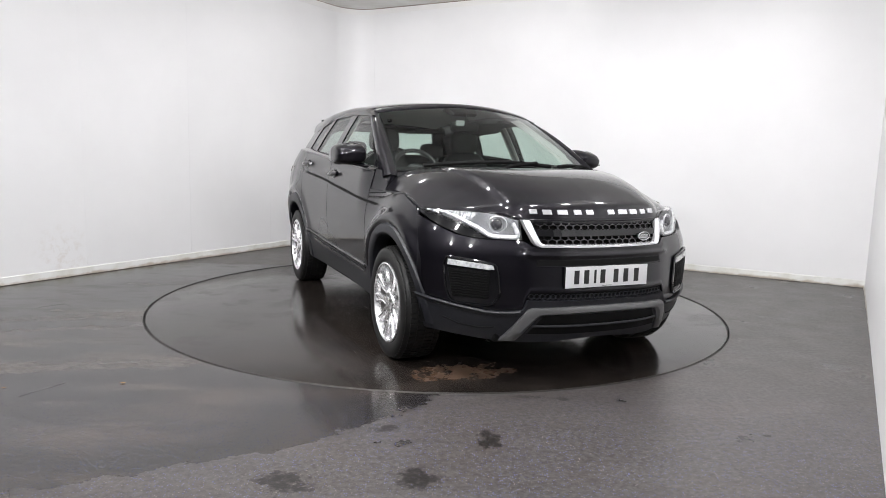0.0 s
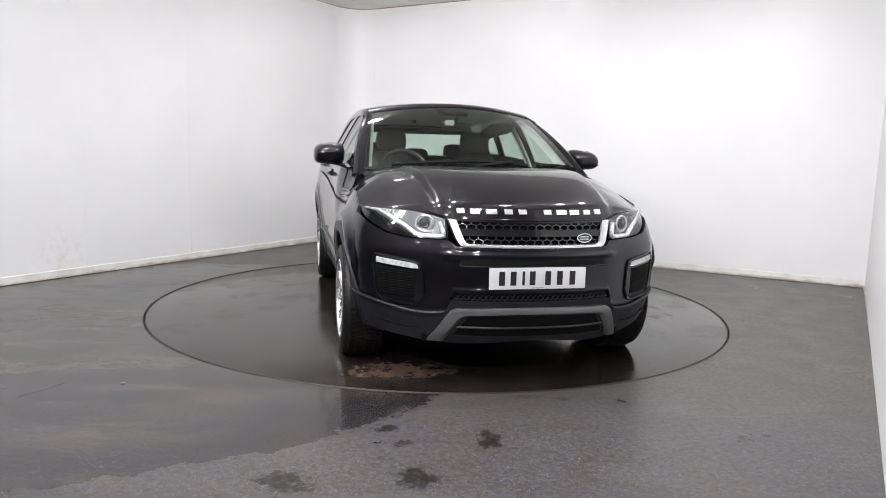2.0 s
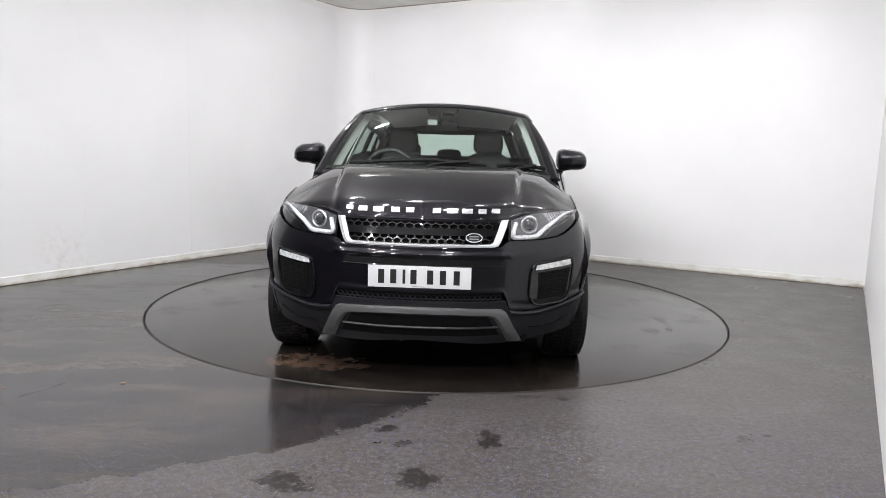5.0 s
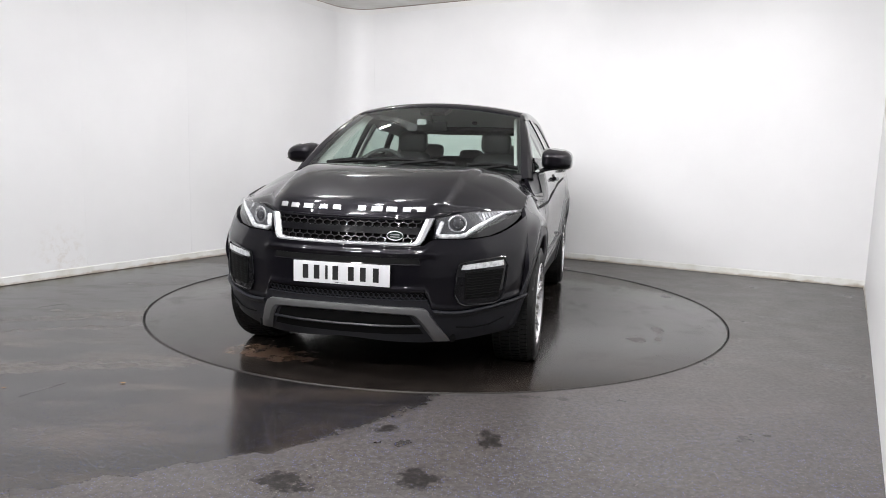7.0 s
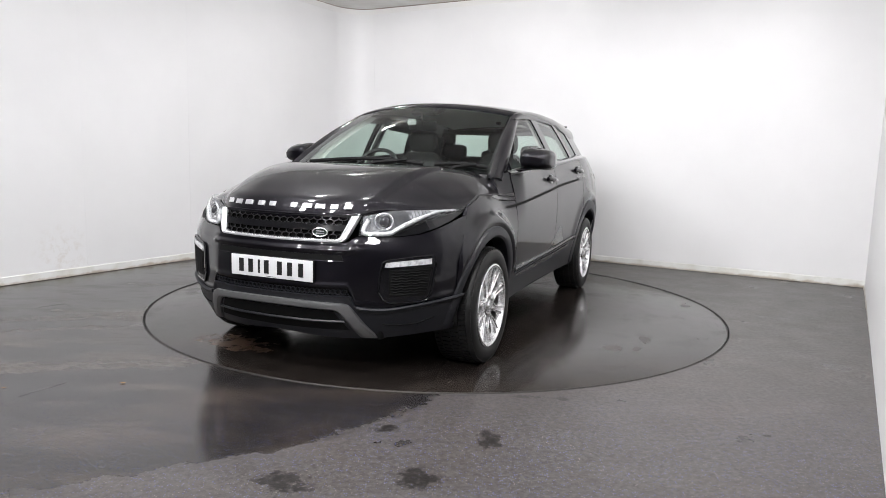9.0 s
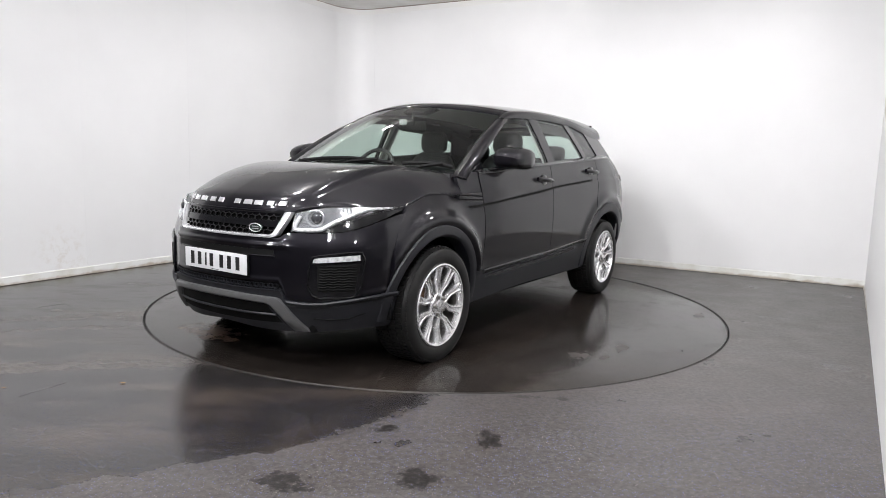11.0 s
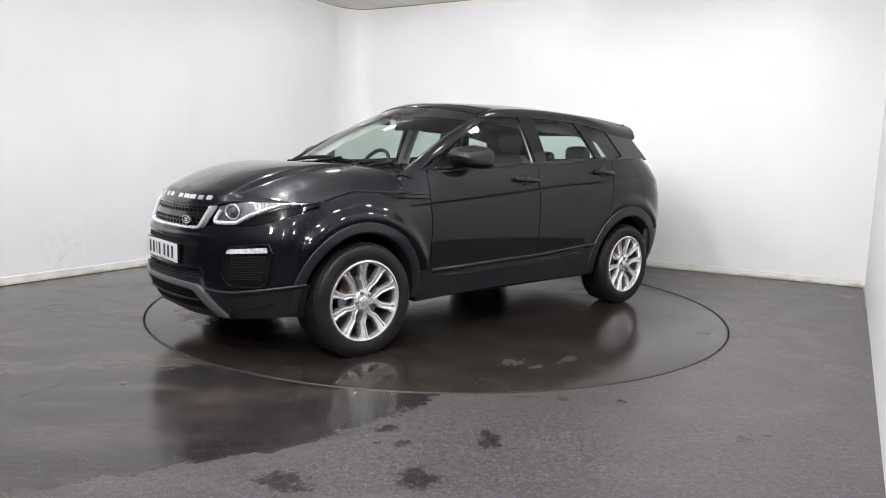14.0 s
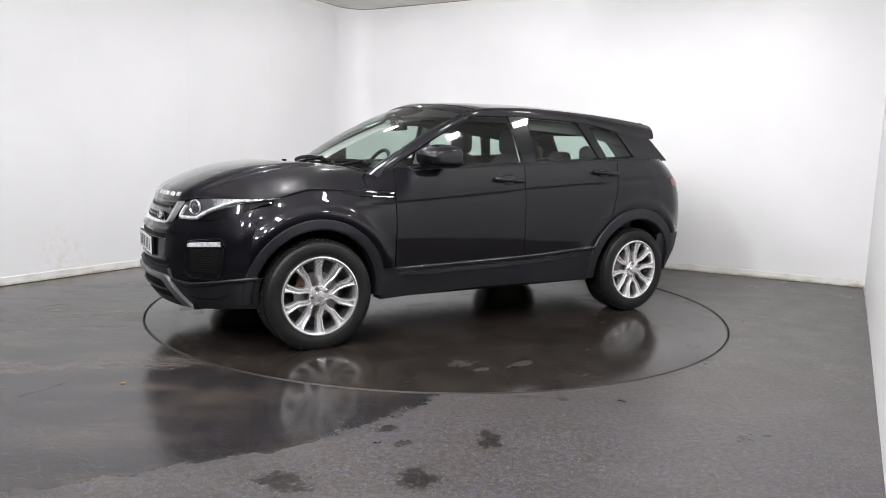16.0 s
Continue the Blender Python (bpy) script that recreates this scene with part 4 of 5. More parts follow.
    part("barrel", bm, BARREL, wheel, "inner barrel, its metal darkened to imitate shade behind the spokes")
    bm = bmesh.new()
    ring(bm, [(0.033, -0.02), (0.033, -0.003), (0.029, 0.002), (0.01, 0.004), (0.001, 0.004)], 24)
    part("hub_cap", bm, ALLOY, wheel, "silver hub cap")
    for k in range(5):
        a = radians(90 + 36 + 72 * k)
        bm = bmesh.new()
        c = Vector((0.054 * math.cos(a), 0, 0.054 * math.sin(a)))
        rows = [[c + Vector((r * math.cos(t), y, r * math.sin(t))) for r, y in ((0.013, -0.012), (0.013, 0.004), (0.009, 0.008), (0.001, 0.008))] for t in (math.pi / 3 * q for q in range(6))]
        grid(bm, rows, closed_u=True)
        part("wheel_nut", bm, STEEL, wheel, "dark steel nut")
    return wheel


def build_wheels(car):
    first = build_wheel(car)
    Y = 0.928
    spots = [(AXLE, 1, -17), (AXLE, -1, 40), (-AXLE, 1, -30), (-AXLE, -1, 60)]
    for i, (x, side, spin) in enumerate(spots):
        m_ = Matrix.Translation((x, side * Y, HUB_Z - 0.0185)) @ pose(0, 0, 0, 0, 0, 0 if side > 0 else 180) @ pose(0, 0, 0, 0, spin, 0) @ Matrix.Scale(0.965, 4)
        if i == 0:
            first.matrix_basis = m_
        else:
            copy_thing(first, m_)


def build_car():
    car = new("car")
    build_sides(car)
    build_bonnet(car)
    build_cabin(car)
    build_front(car)
    build_details(car)
    build_interior(car)
    build_underbody(car)
    build_wheels(car)
    return tagged(car, "glossy black five-door compact SUV parked on the turntable", "car")


def ribbon(lo, hi, n, m, out, inward, surf=None):
    """A panel on the nose between two polylines of (y, z)."""
    surf = surf or nose
    a, b = along(lo, n), along(hi, n)
    rows = [[surf(lerp(p[0], q[0], t), lerp(p[1], q[1], t), out) for t in span(0, 1, m)] for p, q in zip(a, b)]
    return sheet(rows, inward)


def both(points, side):
    return [(side * y, z) for y, z in points]


def hex_mesh(bm, y0, y1, z0, rows, pitch, out, wire, squash=0.9):
    n = int((y1 - y0) / pitch)
    r = pitch * 0.56
    for k in range(rows):
        for i in range(n):
            y, z = y0 + pitch * (i + 0.5 + 0.5 * (k % 2)), z0 + k * pitch * 0.84 * squash
            if y > y1 - pitch * 0.4:
                continue
            outer, inner = [], []
            for q in range(6):
                a = math.pi / 6 + math.pi / 3 * q
                for lst, rr, o in ((outer, r, out), (inner, r - wire, out)):
                    lst.append(bm.verts.new(nose(y + rr * math.cos(a), z + rr * math.sin(a) * squash, o)))
            back = [bm.verts.new(v.co - Vector((0.014, 0, 0))) for v in inner]
            for q in range(6):
                j = (q + 1) % 6
                bm.faces.new((outer[q], outer[j], inner[j], inner[q]))
                bm.faces.new((inner[q], inner[j], back[j], back[q]))


def clear_of_wheel(y, z, reach):
    """Draws the ends of the bumper in to the front edge of the wheel opening."""
    d = reach * reach - (z - HUB_Z) ** 2
    if d <= 0:
        return y
    most = min(UNDROP(max(NOSE(z) - (AXLE + math.sqrt(d)), 0.2)), 0.93)
    return math.copysign(abs(y) - (0.93 - most) * smooth01((abs(y) - 0.5) / 0.43), y)


def build_front(car):
    low = table([0, 0.44, 0.47, 0.6, 0.75, 0.95], [0.517, 0.517, 0.425, 0.412, 0.432, 0.475])
    top = table([0, 0.40, 0.45, 0.6, 0.735, 0.82, 0.88, 0.93], [0.75, 0.75, 0.78, 0.781, 0.796, 0.83, 0.865, 0.90])
    ys = span(-0.9255, 0.9255, 91)
    def swell(y, z):
        w = smooth01((0.50 - abs(y)) / 0.08)
        return 0.013 * math.exp(-(((z - 0.712) / 0.014) ** 2)) * w + 0.006 * math.exp(-(((z - 0.745) / 0.012) ** 2)) * w + 0.006 * math.exp(-(((z - low(abs(y)) - 0.012) / 0.012) ** 2))
    rows = [[nose(clear_of_wheel(y, z, 0.425), z, swell(y, z)) for z in (lerp(low(abs(y)), top(abs(y)), t) for t in span(0, 1, 40))] for y in ys]
    part("front_bumper", sheet(rows, (-0.03, 0, 0)), PAINT, car, "painted black front bumper")
    bot = table([0, 0.5, 0.9], [0.262, 0.235, 0.27])
    rows = [[nose(clear_of_wheel(y, lerp(bot(abs(y)), min(low(abs(y)), 0.48) - 0.003, t), 0.395), lerp(bot(abs(y)), min(low(abs(y)), 0.48) - 0.003, t), 0.004 + 0.012 * smooth01((t - 0.8) / 0.2)) for t in span(0, 1, 11)] for y in span(-0.932, 0.932, 81)]
    part("front_valance", sheet(rows, (-0.03, 0, 0)), PLASTIC, car, "dark grained plastic valance")
    # rounded upper edge of the valance, either side of the skid trim
    for side in (1, -1):
        rows = []
        for y in span(0.478, 0.93, 40):
            z = min(low(y), 0.48) - 0.003
            rows.append([nose(side * clear_of_wheel(y, z, 0.395), z + dz, o) for dz, o in ((0.004, 0.012), (0.003, 0.020), (-0.004, 0.024), (-0.014, 0.021), (-0.024, 0.012))])
        part("valance_edge", sheet(rows, (-0.01, 0, 0)), PLASTIC, car)
    # nose slot above the plate: a flat black patch imitates its shaded recess
    part("slot_shade", ribbon([(-0.40, 0.657), (0.40, 0.657)], [(-0.39, 0.688), (0.39, 0.688)], 30, 4, 0.0025, (-0.01, 0, 0)), DARK, car)
    bm = bmesh.new()
    add_tube(bm, [nose(y, 0.655, 0.001) for y in span(-0.40, 0.40, 30)], 0.004, 6)
    part("slot_lip", bm, PAINT, car)
    # lower grille
    part("lower_grille_backing", ribbon([(-0.455, 0.425), (0.455, 0.425)], [(-0.43, 0.516), (0.43, 0.516)], 40, 4, -0.012, (-0.02, 0, 0)), DARK, car)
    bm = bmesh.new()
    hex_mesh(bm, -0.44, 0.44, 0.455, 3, 0.028, 0.0, 0.003)
    part("lower_grille_mesh", bm, PLASTIC, car, "black honeycomb mesh")
    # grey skid trim
    outer = [(-0.572, 0.243), (-0.51, 0.33), (-0.462, 0.408), (-0.445, 0.428), (-0.42, 0.438), (-0.2, 0.447), (0, 0.449)]
    inner = [(-0.487, 0.246), (-0.432, 0.335), (-0.40, 0.378), (-0.385, 0.392), (-0.36, 0.398), (-0.2, 0.405), (0, 0.407)]
    outer += [(-y, z) for y, z in outer[-2::-1]]
    inner += [(-y, z) for y, z in inner[-2::-1]]
    rows = []
    for (y0, z0), (y1, z1) in zip(along(outer, 81), along(inner, 81)):
        rows.append([nose(lerp(y0, y1, t), lerp(z0, z1, t), o) for t, o in ((0, 0.012), (0.06, 0.024), (0.3, 0.028), (0.8, 0.026), (1.0, 0.012))])
    part("skid_trim", sheet(rows, (-0.02, 0, 0)), SKID, car, "grey metallic skid plate trim")
    # flat black sheet on the valance stands for the shaded lower opening
    part("lower_opening_shade", ribbon([(-0.44, 0.29), (0.44, 0.29)], [(-0.36, 0.40), (0.36, 0.40)], 30, 4, 0.006, (-0.01, 0, 0)), DARK, car)
    bm = bmesh.new()
    add_tube(bm, [nose(y, 0.338, 0.012) for y in span(-0.42, 0.42, 30)], 0.007, 6)
    part("opening_blade", bm, PLASTIC, car)
    # grille
    part("grille_backing", ribbon([(-0.385, 0.758), (0.385, 0.758)], [(-0.435, 0.888), (0.435, 0.888)], 40, 6, -0.03, (-0.02, 0, 0)), DARK, car)
    for zz, w0 in ((0.787, 0.37), (0.861, 0.40)):
        bm = bmesh.new()
        hex_mesh(bm, -w0, w0, zz - 0.011, 2, 0.045, -0.006, 0.004, 0.62)
        part("grille_mesh", bm, GRILLE, car, "gloss black honeycomb grille")
    part("grille_bar", ribbon([(-0.395, 0.806), (0.395, 0.806)], [(-0.41, 0.838), (0.41, 0.838)], 40, 4, -0.004, (-0.02, 0, 0)), GLOSS_BLACK, car)
    part("grille_bar", ribbon([(-0.425, 0.877), (0.425, 0.877)], [(-0.43, 0.889), (0.43, 0.889)], 40, 3, -0.002, (-0.02, 0, 0)), GLOSS_BLACK, car)
    outer = [(-0.446, 0.889), (-0.43, 0.84), (-0.405, 0.775), (-0.392, 0.757), (-0.37, 0.750), (0, 0.748)]
    inner = [(-0.405, 0.886), (-0.39, 0.84), (-0.372, 0.79), (-0.365, 0.774), (-0.35, 0.766), (0, 0.7635)]
    outer += [(-y, z) for y, z in outer[-2::-1]]
    inner += [(-y, z) for y, z in inner[-2::-1]]
    rows = []
    for (y0, z0), (y1, z1) in zip(along(outer, 91), along(inner, 91)):
        rows.append([nose(lerp(y0, y1, t), lerp(z0, z1, t), o) for t, o in ((0, 0.002), (0.15, 0.012), (0.6, 0.014), (1.0, 0.004))])
    part("grille_surround", sheet(rows, (-0.02, 0, 0)), CHROME, car, "satin silver grille surround")
    # badge
    bm = bmesh.new()
    c = nose(0.265, 0.80, 0.012)
    rows = [[c + Vector((o - 0.12 * r * 0.042 * math.cos(t) , r * 0.042 * math.cos(t), r * 0.023 * math.sin(t))) for r, o in ((1.0, -0.01), (1.0, 0.0), (0.9, 0.003), (0.8, 0.0005), (0.01, 0.002))] for t in (2 * math.pi * k / 32 for k in range(32))]
    grid(bm, rows, closed_u=True)
    badge = part("badge", bm, BADGE, car, "oval green and silver badge")
    bm = bmesh.new()
    add_tube(bm, [c + Vector((0.003 - 0.12 * 0.04 * math.cos(t), 0.041 * math.cos(t), 0.022 * math.sin(t))) for t in (2 * math.pi * k / 32 for k in range(32))], 0.0028, 6, True)
    part("badge_rim", bm, CHROME, badge, "silver rim")
    bm = bmesh.new()
    for dz in (-0.006, 0.006):
        box(bm, c.x + 0.001, c.x + 0.004, c.y - 0.024, c.y + 0.024, c.z + dz - 0.0025, c.z + dz + 0.0025)
    part("badge_bar", bm, CHROME, badge)
    # name on the bonnet's lip, as plain silver marks
    for y0, y1 in ((-0.403, -0.356), (-0.336, -0.281), (-0.257, -0.194), (-0.162, -0.112), (-0.086, -0.038), (0.05, 0.098), (0.122, 0.186), (0.199, 0.26), (0.282, 0.33), (0.352, 0.401)):
        ym = (y0 + y1) / 2
        v = ym / 0.9
        r = min(span(0.88, 1.0, 80), key=lambda q: abs(bonnet_point(q, v).z - 0.928))
        c, up_, dn = bonnet_point(r, v), bonnet_point(max(r - 0.02, 0), v), bonnet_point(min(r + 0.02, 1), v)
        rise = (up_ - dn).normalized()
        across = (bonnet_point(r, v + 0.02) - bonnet_point(r, v - 0.02)).normalized()
        out_ = across.cross(rise).normalized()
        if out_.x < 0:
            out_ = -out_
        c = Vector((c.x, ym, c.z)) + out_ * 0.004
        bm = bmesh.new()
        m_ = Matrix((out_, across, rise)).transposed().to_4x4()
        m_.translation = c
        w = (y1 - y0) / 2 - 0.003
        box(bm, -0.006, 0.002, -w, w, -0.014, 0.014, 0.002, m_)
        part("letter", bm, CHROME, car, "plain silver mark")
    # number plate
    bm = bmesh.new()
    box(bm, 2.176, 2.191, -0.262, 0.262, 0.542, 0.657, 0.004)
    part("plate_holder", bm, DARK, car)
    bm = bmesh.new()
    box(bm, 2.1915, 2.195, -0.26, 0.26, 0.544, 0.655, 0.0015)
    plate = part("number_plate", bm, PLATE, car, "white number plate with plain black bars")
    ch = [-0.193, -0.132, -0.078, -0.03, 0.054, 0.118, 0.187]
    for k, y in enumerate(ch):
        bm = bmesh.new()
        w = 0.007 if k == 2 else 0.0155
        box(bm, 2.1952, 2.1958, y - w, y + w, 0.564, 0.636)
        part("bar", bm, INK, plate)
    bm = bmesh.new()
    box(bm, 2.1955, 2.196, -0.03, 0.03, 0.549, 0.5515)
    part("maker_line", bm, INK, plate)
    bm = bmesh.new()
    for k in range(14):
        box(bm, 2.192, 2.193, -0.12 + k * 0.018, -0.108 + k * 0.018, 0.5345, 0.538)
    box(bm, 2.17, 2.1919, -0.15, 0.15, 0.53, 0.5415)
    part("dealer_strip", bm, DARK, car)
    bm = bmesh.new()
    for k in range(14):
        box(bm, 2.1922, 2.1928, -0.12 + k * 0.018, -0.109 + k * 0.018, 0.5345, 0.5375)
    part("small_print", bm, PLATE, car)
    for side in (1, -1):
        # headlamp
        lo = both([(0.453, 0.783), (0.592, 0.783), (0.66, 0.788), (0.735, 0.798), (0.82, 0.832), (0.88, 0.868), (0.912, 0.902)], side)
        hi = both([(0.453, 0.886), (0.52, 0.902), (0.58, 0.916), (0.66, 0.921), (0.735, 0.922), (0.82, 0.922), (0.912, 0.924)], side)
        lamp = part("headlamp", ribbon(lo, hi, 36, 8, -0.016, (-0.03, 0, 0)), GLOSS_BLACK, car, "clear headlamp with white light strip and black housing")
        part("lamp_bowl", ribbon(both([(0.462, 0.79), (0.59, 0.79), (0.64, 0.81), (0.70, 0.845), (0.78, 0.875), (0.86, 0.905)], side), both([(0.462, 0.882), (0.53, 0.90), (0.60, 0.913), (0.68, 0.918), (0.78, 0.919), (0.86, 0.92)], side), 30, 6, -0.0135, (-0.005, 0, 0)), BOWL, lamp, "grey lamp bowl")
        glow = both([(0.487, 0.868), (0.470, 0.815), (0.472, 0.800), (0.486, 0.796), (0.58, 0.797), (0.605, 0.803), (0.654, 0.838), (0.70, 0.86), (0.755, 0.885), (0.811, 0.908), (0.85, 0.915)], side)
        bm = bmesh.new()
        add_tube(bm, [nose(y, z, -0.006) for y, z in along(glow, 50)], lambda t: 0.0125 * (1 - 0.45 * max(t - 0.6, 0) * 2.5), 8)
        part("light_strip", bm, LENS, lamp, "white light strip")
        c = nose(side * 0.56, 0.86, -0.002)
        bm = bmesh.new()
        add_tube(bm, [c + Vector((-0.5 * 0.042 * math.cos(t), side * 0.041 * math.cos(t), 0.042 * math.sin(t))) for t in (2 * math.pi * k / 32 for k in range(32))], 0.0055, 6, True, up=(1, 0, 0.3))
        part("lamp_ring", bm, CHROME, lamp, "bright projector ring")
        bm = bmesh.new()
        bmesh.ops.create_uvsphere(bm, u_segments=20, v_segments=12, radius=0.03, matrix=Matrix.Translation(c + Vector((-0.012, 0, 0))))
        part("projector_lens", bm, CLEAR_BALL, lamp, "dark glass projector lens")
        refl = ribbon(both([(0.70, 0.866), (0.78, 0.889), (0.89, 0.914)], side), both([(0.66, 0.914), (0.77, 0.919), (0.89, 0.921)], side), 14, 4, -0.010, (-0.01, 0, 0))
        part("reflector", refl, FACET, lamp, "ribbed bright reflector")
        bm = bmesh.new()
        for k in range(9):
            y = 0.69 + 0.018 * k
            add_tube(bm, [nose(side * y, 0.918, -0.006), nose(side * (y + 0.012), 0.875 + 0.004 * k, -0.006)], 0.0022, 5)
        part("reflector_ribs", bm, BOWL, lamp)
        lo = both([(0.456, 0.787), (0.592, 0.786), (0.64, 0.80), (0.70, 0.835), (0.78, 0.866), (0.885, 0.905)], side)
        a, b = along(lo, 36), along(hi, 36)
        bm = bmesh.new()
        grid(bm, [[nose(lerp(p[0], q[0], t), lerp(p[1], q[1], t), 0.003) for t in span(0, 1, 8)] for p, q in zip(a, b)])
        part("lamp_cover", bm, CLEAR, lamp, "clear lamp cover")
        # fog lamp pocket
        lo = both([(0.575, 0.50), (0.60, 0.455), (0.63, 0.44), (0.77, 0.446), (0.795, 0.46), (0.808, 0.50)], side)
        hi = both([(0.575, 0.60), (0.583, 0.655), (0.61, 0.664), (0.75, 0.686), (0.795, 0.69), (0.812, 0.65)], side)
        pocket = part("fog_lamp_pocket", ribbon(lo, hi, 24, 10, 0.005, (-0.01, 0, 0)), GLOSS_BLACK, car, "gloss black fog lamp pocket")
        bm = bmesh.new()
        add_tube(bm, [nose(y, z, 0.006) for y, z in along(lo + hi[::-1] + lo[:1], 70)[:-1]], 0.0065, 7, True)
        part("pocket_rim", bm, GLOSS_BLACK, pocket)
        part("pocket_grille", ribbon(both([(0.625, 0.475), (0.785, 0.48)], side), both([(0.615, 0.615), (0.795, 0.63)], side), 12, 8, 0.0075, (-0.005, 0, 0)), DARK, pocket)
        bm = bmesh.new()
        for k in range(10):
            z = 0.485 + 0.0138 * k
            add_tube(bm, [nose(side * y, z + 0.002 * math.sin((y - 0.62) * 150) + (y - 0.62) * 0.06, 0.010) for y in span(0.628, 0.785, 22)], 0.003, 5)
        part("pocket_slats", bm, DARK, pocket)
        part("fog_light", ribbon(both([(0.592, 0.631), (0.62, 0.630), (0.79, 0.647)], side), both([(0.597, 0.653), (0.63, 0.659), (0.787, 0.676)], side), 16, 4, 0.015, (-0.01, 0, 0)), LENS, pocket, "clear fog light strip")
        # fold in the valance, a matt black bead imitating the recess's shade
        bm = bmesh.new()
        add_tube(bm, [nose(side * y, z, 0.006) for y, z in along([(0.60, 0.322), (0.68, 0.316), (0.76, 0.325), (0.83, 0.358)], 20)], 0.0035, 6)
        part("fold_shade", bm, DARK, car)


def bean(bm, c, rx, ry, rz, p=2.6, n=24, m=14):
    """A rounded block (superellipsoid)."""
    def e(v):
        return math.copysign(abs(v) ** (2 / p), v)
    rows = []
    for i in range(1, m):
        a = -math.pi / 2 + math.pi * i / m
        rows.append([Vector((c[0] + rx * e(math.cos(a)) * e(math.cos(t)), c[1] + ry * e(math.cos(a)) * e(math.sin(t)), c[2] + rz * e(math.sin(a)))) for t in (2 * math.pi * k / n for k in range(n))])
    vs = grid(bm, rows, closed_v=True)
    bm.faces.new(vs[0][::-1])
    bm.faces.new(vs[-1])
    return [v for r in vs for v in r]


def build_details(car):
    for side in (1, -1):
        # door handles with their cups
        for x, z, name in ((-0.075, 1.047, "door_handle"), (-0.98, 1.106, "door_handle")):
            y = half_width(x, z)
            bm = bmesh.new()
            bean(bm, (x, side * (y - 0.004), z - 0.004), 0.055, 0.014, 0.042)
            cup = part("handle_cup", bm, GLOSS_BLACK, car)
            bm = bmesh.new()
            add_tube(bm, [(xx, side * (half_width(xx, z) + 0.012 + 0.018 * math.sin(math.pi * s)), z + 0.012 * (0.5 - s)) for s, xx in ((s, x + 0.125 - 0.25 * s) for s in span(0, 1, 14))], 0.0135, 10, flat=1.15)
            part(name, bm, PAINT, car, "body-coloured door handle")
        # wing vent, and a black strip standing in for the crease's dark line
        def on(y, z, out):
            return skin(y, z, side, out)
        part("wing_vent", ribbon([(0.815, 0.926), (0.95, 0.930), (1.06, 0.945), (1.17, 0.966)], [(0.815, 0.98), (0.95, 0.974), (1.06, 0.972), (1.17, 0.974)], 16, 4, 0.003, (0, -side * 0.01, 0), on), GLOSS_BLACK, car, "gloss black wing vent")
        bm = bmesh.new()
        add_tube(bm, [skin(x, 0.934 + (x - 0.82) * 0.04, side, 0.005) for x in span(0.82, 1.05, 14)], 0.004, 6)
        add_tube(bm, [skin(x, 0.957 + (x - 0.82) * 0.06, side, 0.005) for x in span(0.82, 1.03, 14)], 0.004, 6)
        part("vent_blade", bm, PAINT, car)
        part("crease_shade", ribbon([(x, CREASE(x) - 0.009) for x in span(0.93, -0.98, 30)], [(x, CREASE(x) + 0.007) for x in span(0.97, -0.98, 30)], 50, 3, 0.005, (0, -side * 0.004, 0), on), DARK, car)
        # door mirror
        bm = bmesh.new()
        bean(bm, (0.51, side * 0.957, 1.203), 0.16, 0.106, 0.078, 4.2)
        for v in bm.verts:
            if v.co.x < 0.46:
                v.co.x = 0.46 - (0.46 - v.co.x) * 0.4
            k = (v.co.x - 0.51) / 0.145
            v.co.z += (-0.03 if v.co.z > 1.205 else 0.012) * max(k, 0) ** 1.5
            o = (side * v.co.y - 0.87) / 0.19
            v.co.x -= 0.03 * max(o, 0) ** 2
            if v.co.z > 1.2:
                v.co.z -= 0.022 * max(o, 0) ** 2.2
        mirror = part("door_mirror", bm, PAINT, car, "gloss black door mirror", 60)
        bm = bmesh.new()
        box(bm, 0.405, 0.42, side * 0.96 - 0.075, side * 0.96 + 0.075, 1.15, 1.255, 0.008)
        part("mirror_glass", bm, MIRROR, mirror, "mirror glass")
        bm = bmesh.new()
        add_tube(bm, [(0.66, side * 0.83, 1.118), (0.63, side * 0.875, 1.128), (0.58, side * 0.93, 1.138), (0.54, side * 1.0, 1.142), (0.52, side * 1.03, 1.146)], lambda t: 0.03 - 0.008 * t, 10, flat=0.5)
        part("mirror_arm", bm, GLOSS_BLACK, mirror)
        bm = bmesh.new()
        add_tube(bm, [(0.64 - 0.02 * s, side * (0.885 + 0.165 * s), 1.165 - 0.002 * s) for s in span(0, 1, 10)], 0.003, 6)
        part("mirror_seam", bm, DARK, mirror)
    # wipers
    for ya, yb, yp in ((0.33, -0.57, -0.12), (0.72, 0.40, 0.46)):
        bm = bmesh.new()
        def foot(y, v, o):
            p = screen_point(y / 0.75, v)
            return p + Vector((0.4, 0, 0.85)) * o
        add_tube(bm, [foot(lerp(ya, yb, s), 0.03 + 0.025 * math.sin(math.pi * s), 0.018) for s in span(0, 1, 20)], 0.0105, 6, flat=1.4)
        blade = part("wiper", bm, DARK, car, "black wiper")
        bm = bmesh.new()
        add_tube(bm, [foot(yp, -0.03, 0.008), foot(lerp(yp, ya, 0.3), 0.01, 0.022), foot(lerp(yp, ya, 0.75), 0.045, 0.03)], 0.013, 6)
        part("wiper_arm", bm, DARK, blade)
    # washer jets and a sensor pad in the screen
    for side in (1, -1):
        bm = bmesh.new()
        bean(bm, (1.16, side * 0.30, 1.142), 0.018, 0.014, 0.008)
        part("washer_jet", bm, DARK, car)
    bm = bmesh.new()
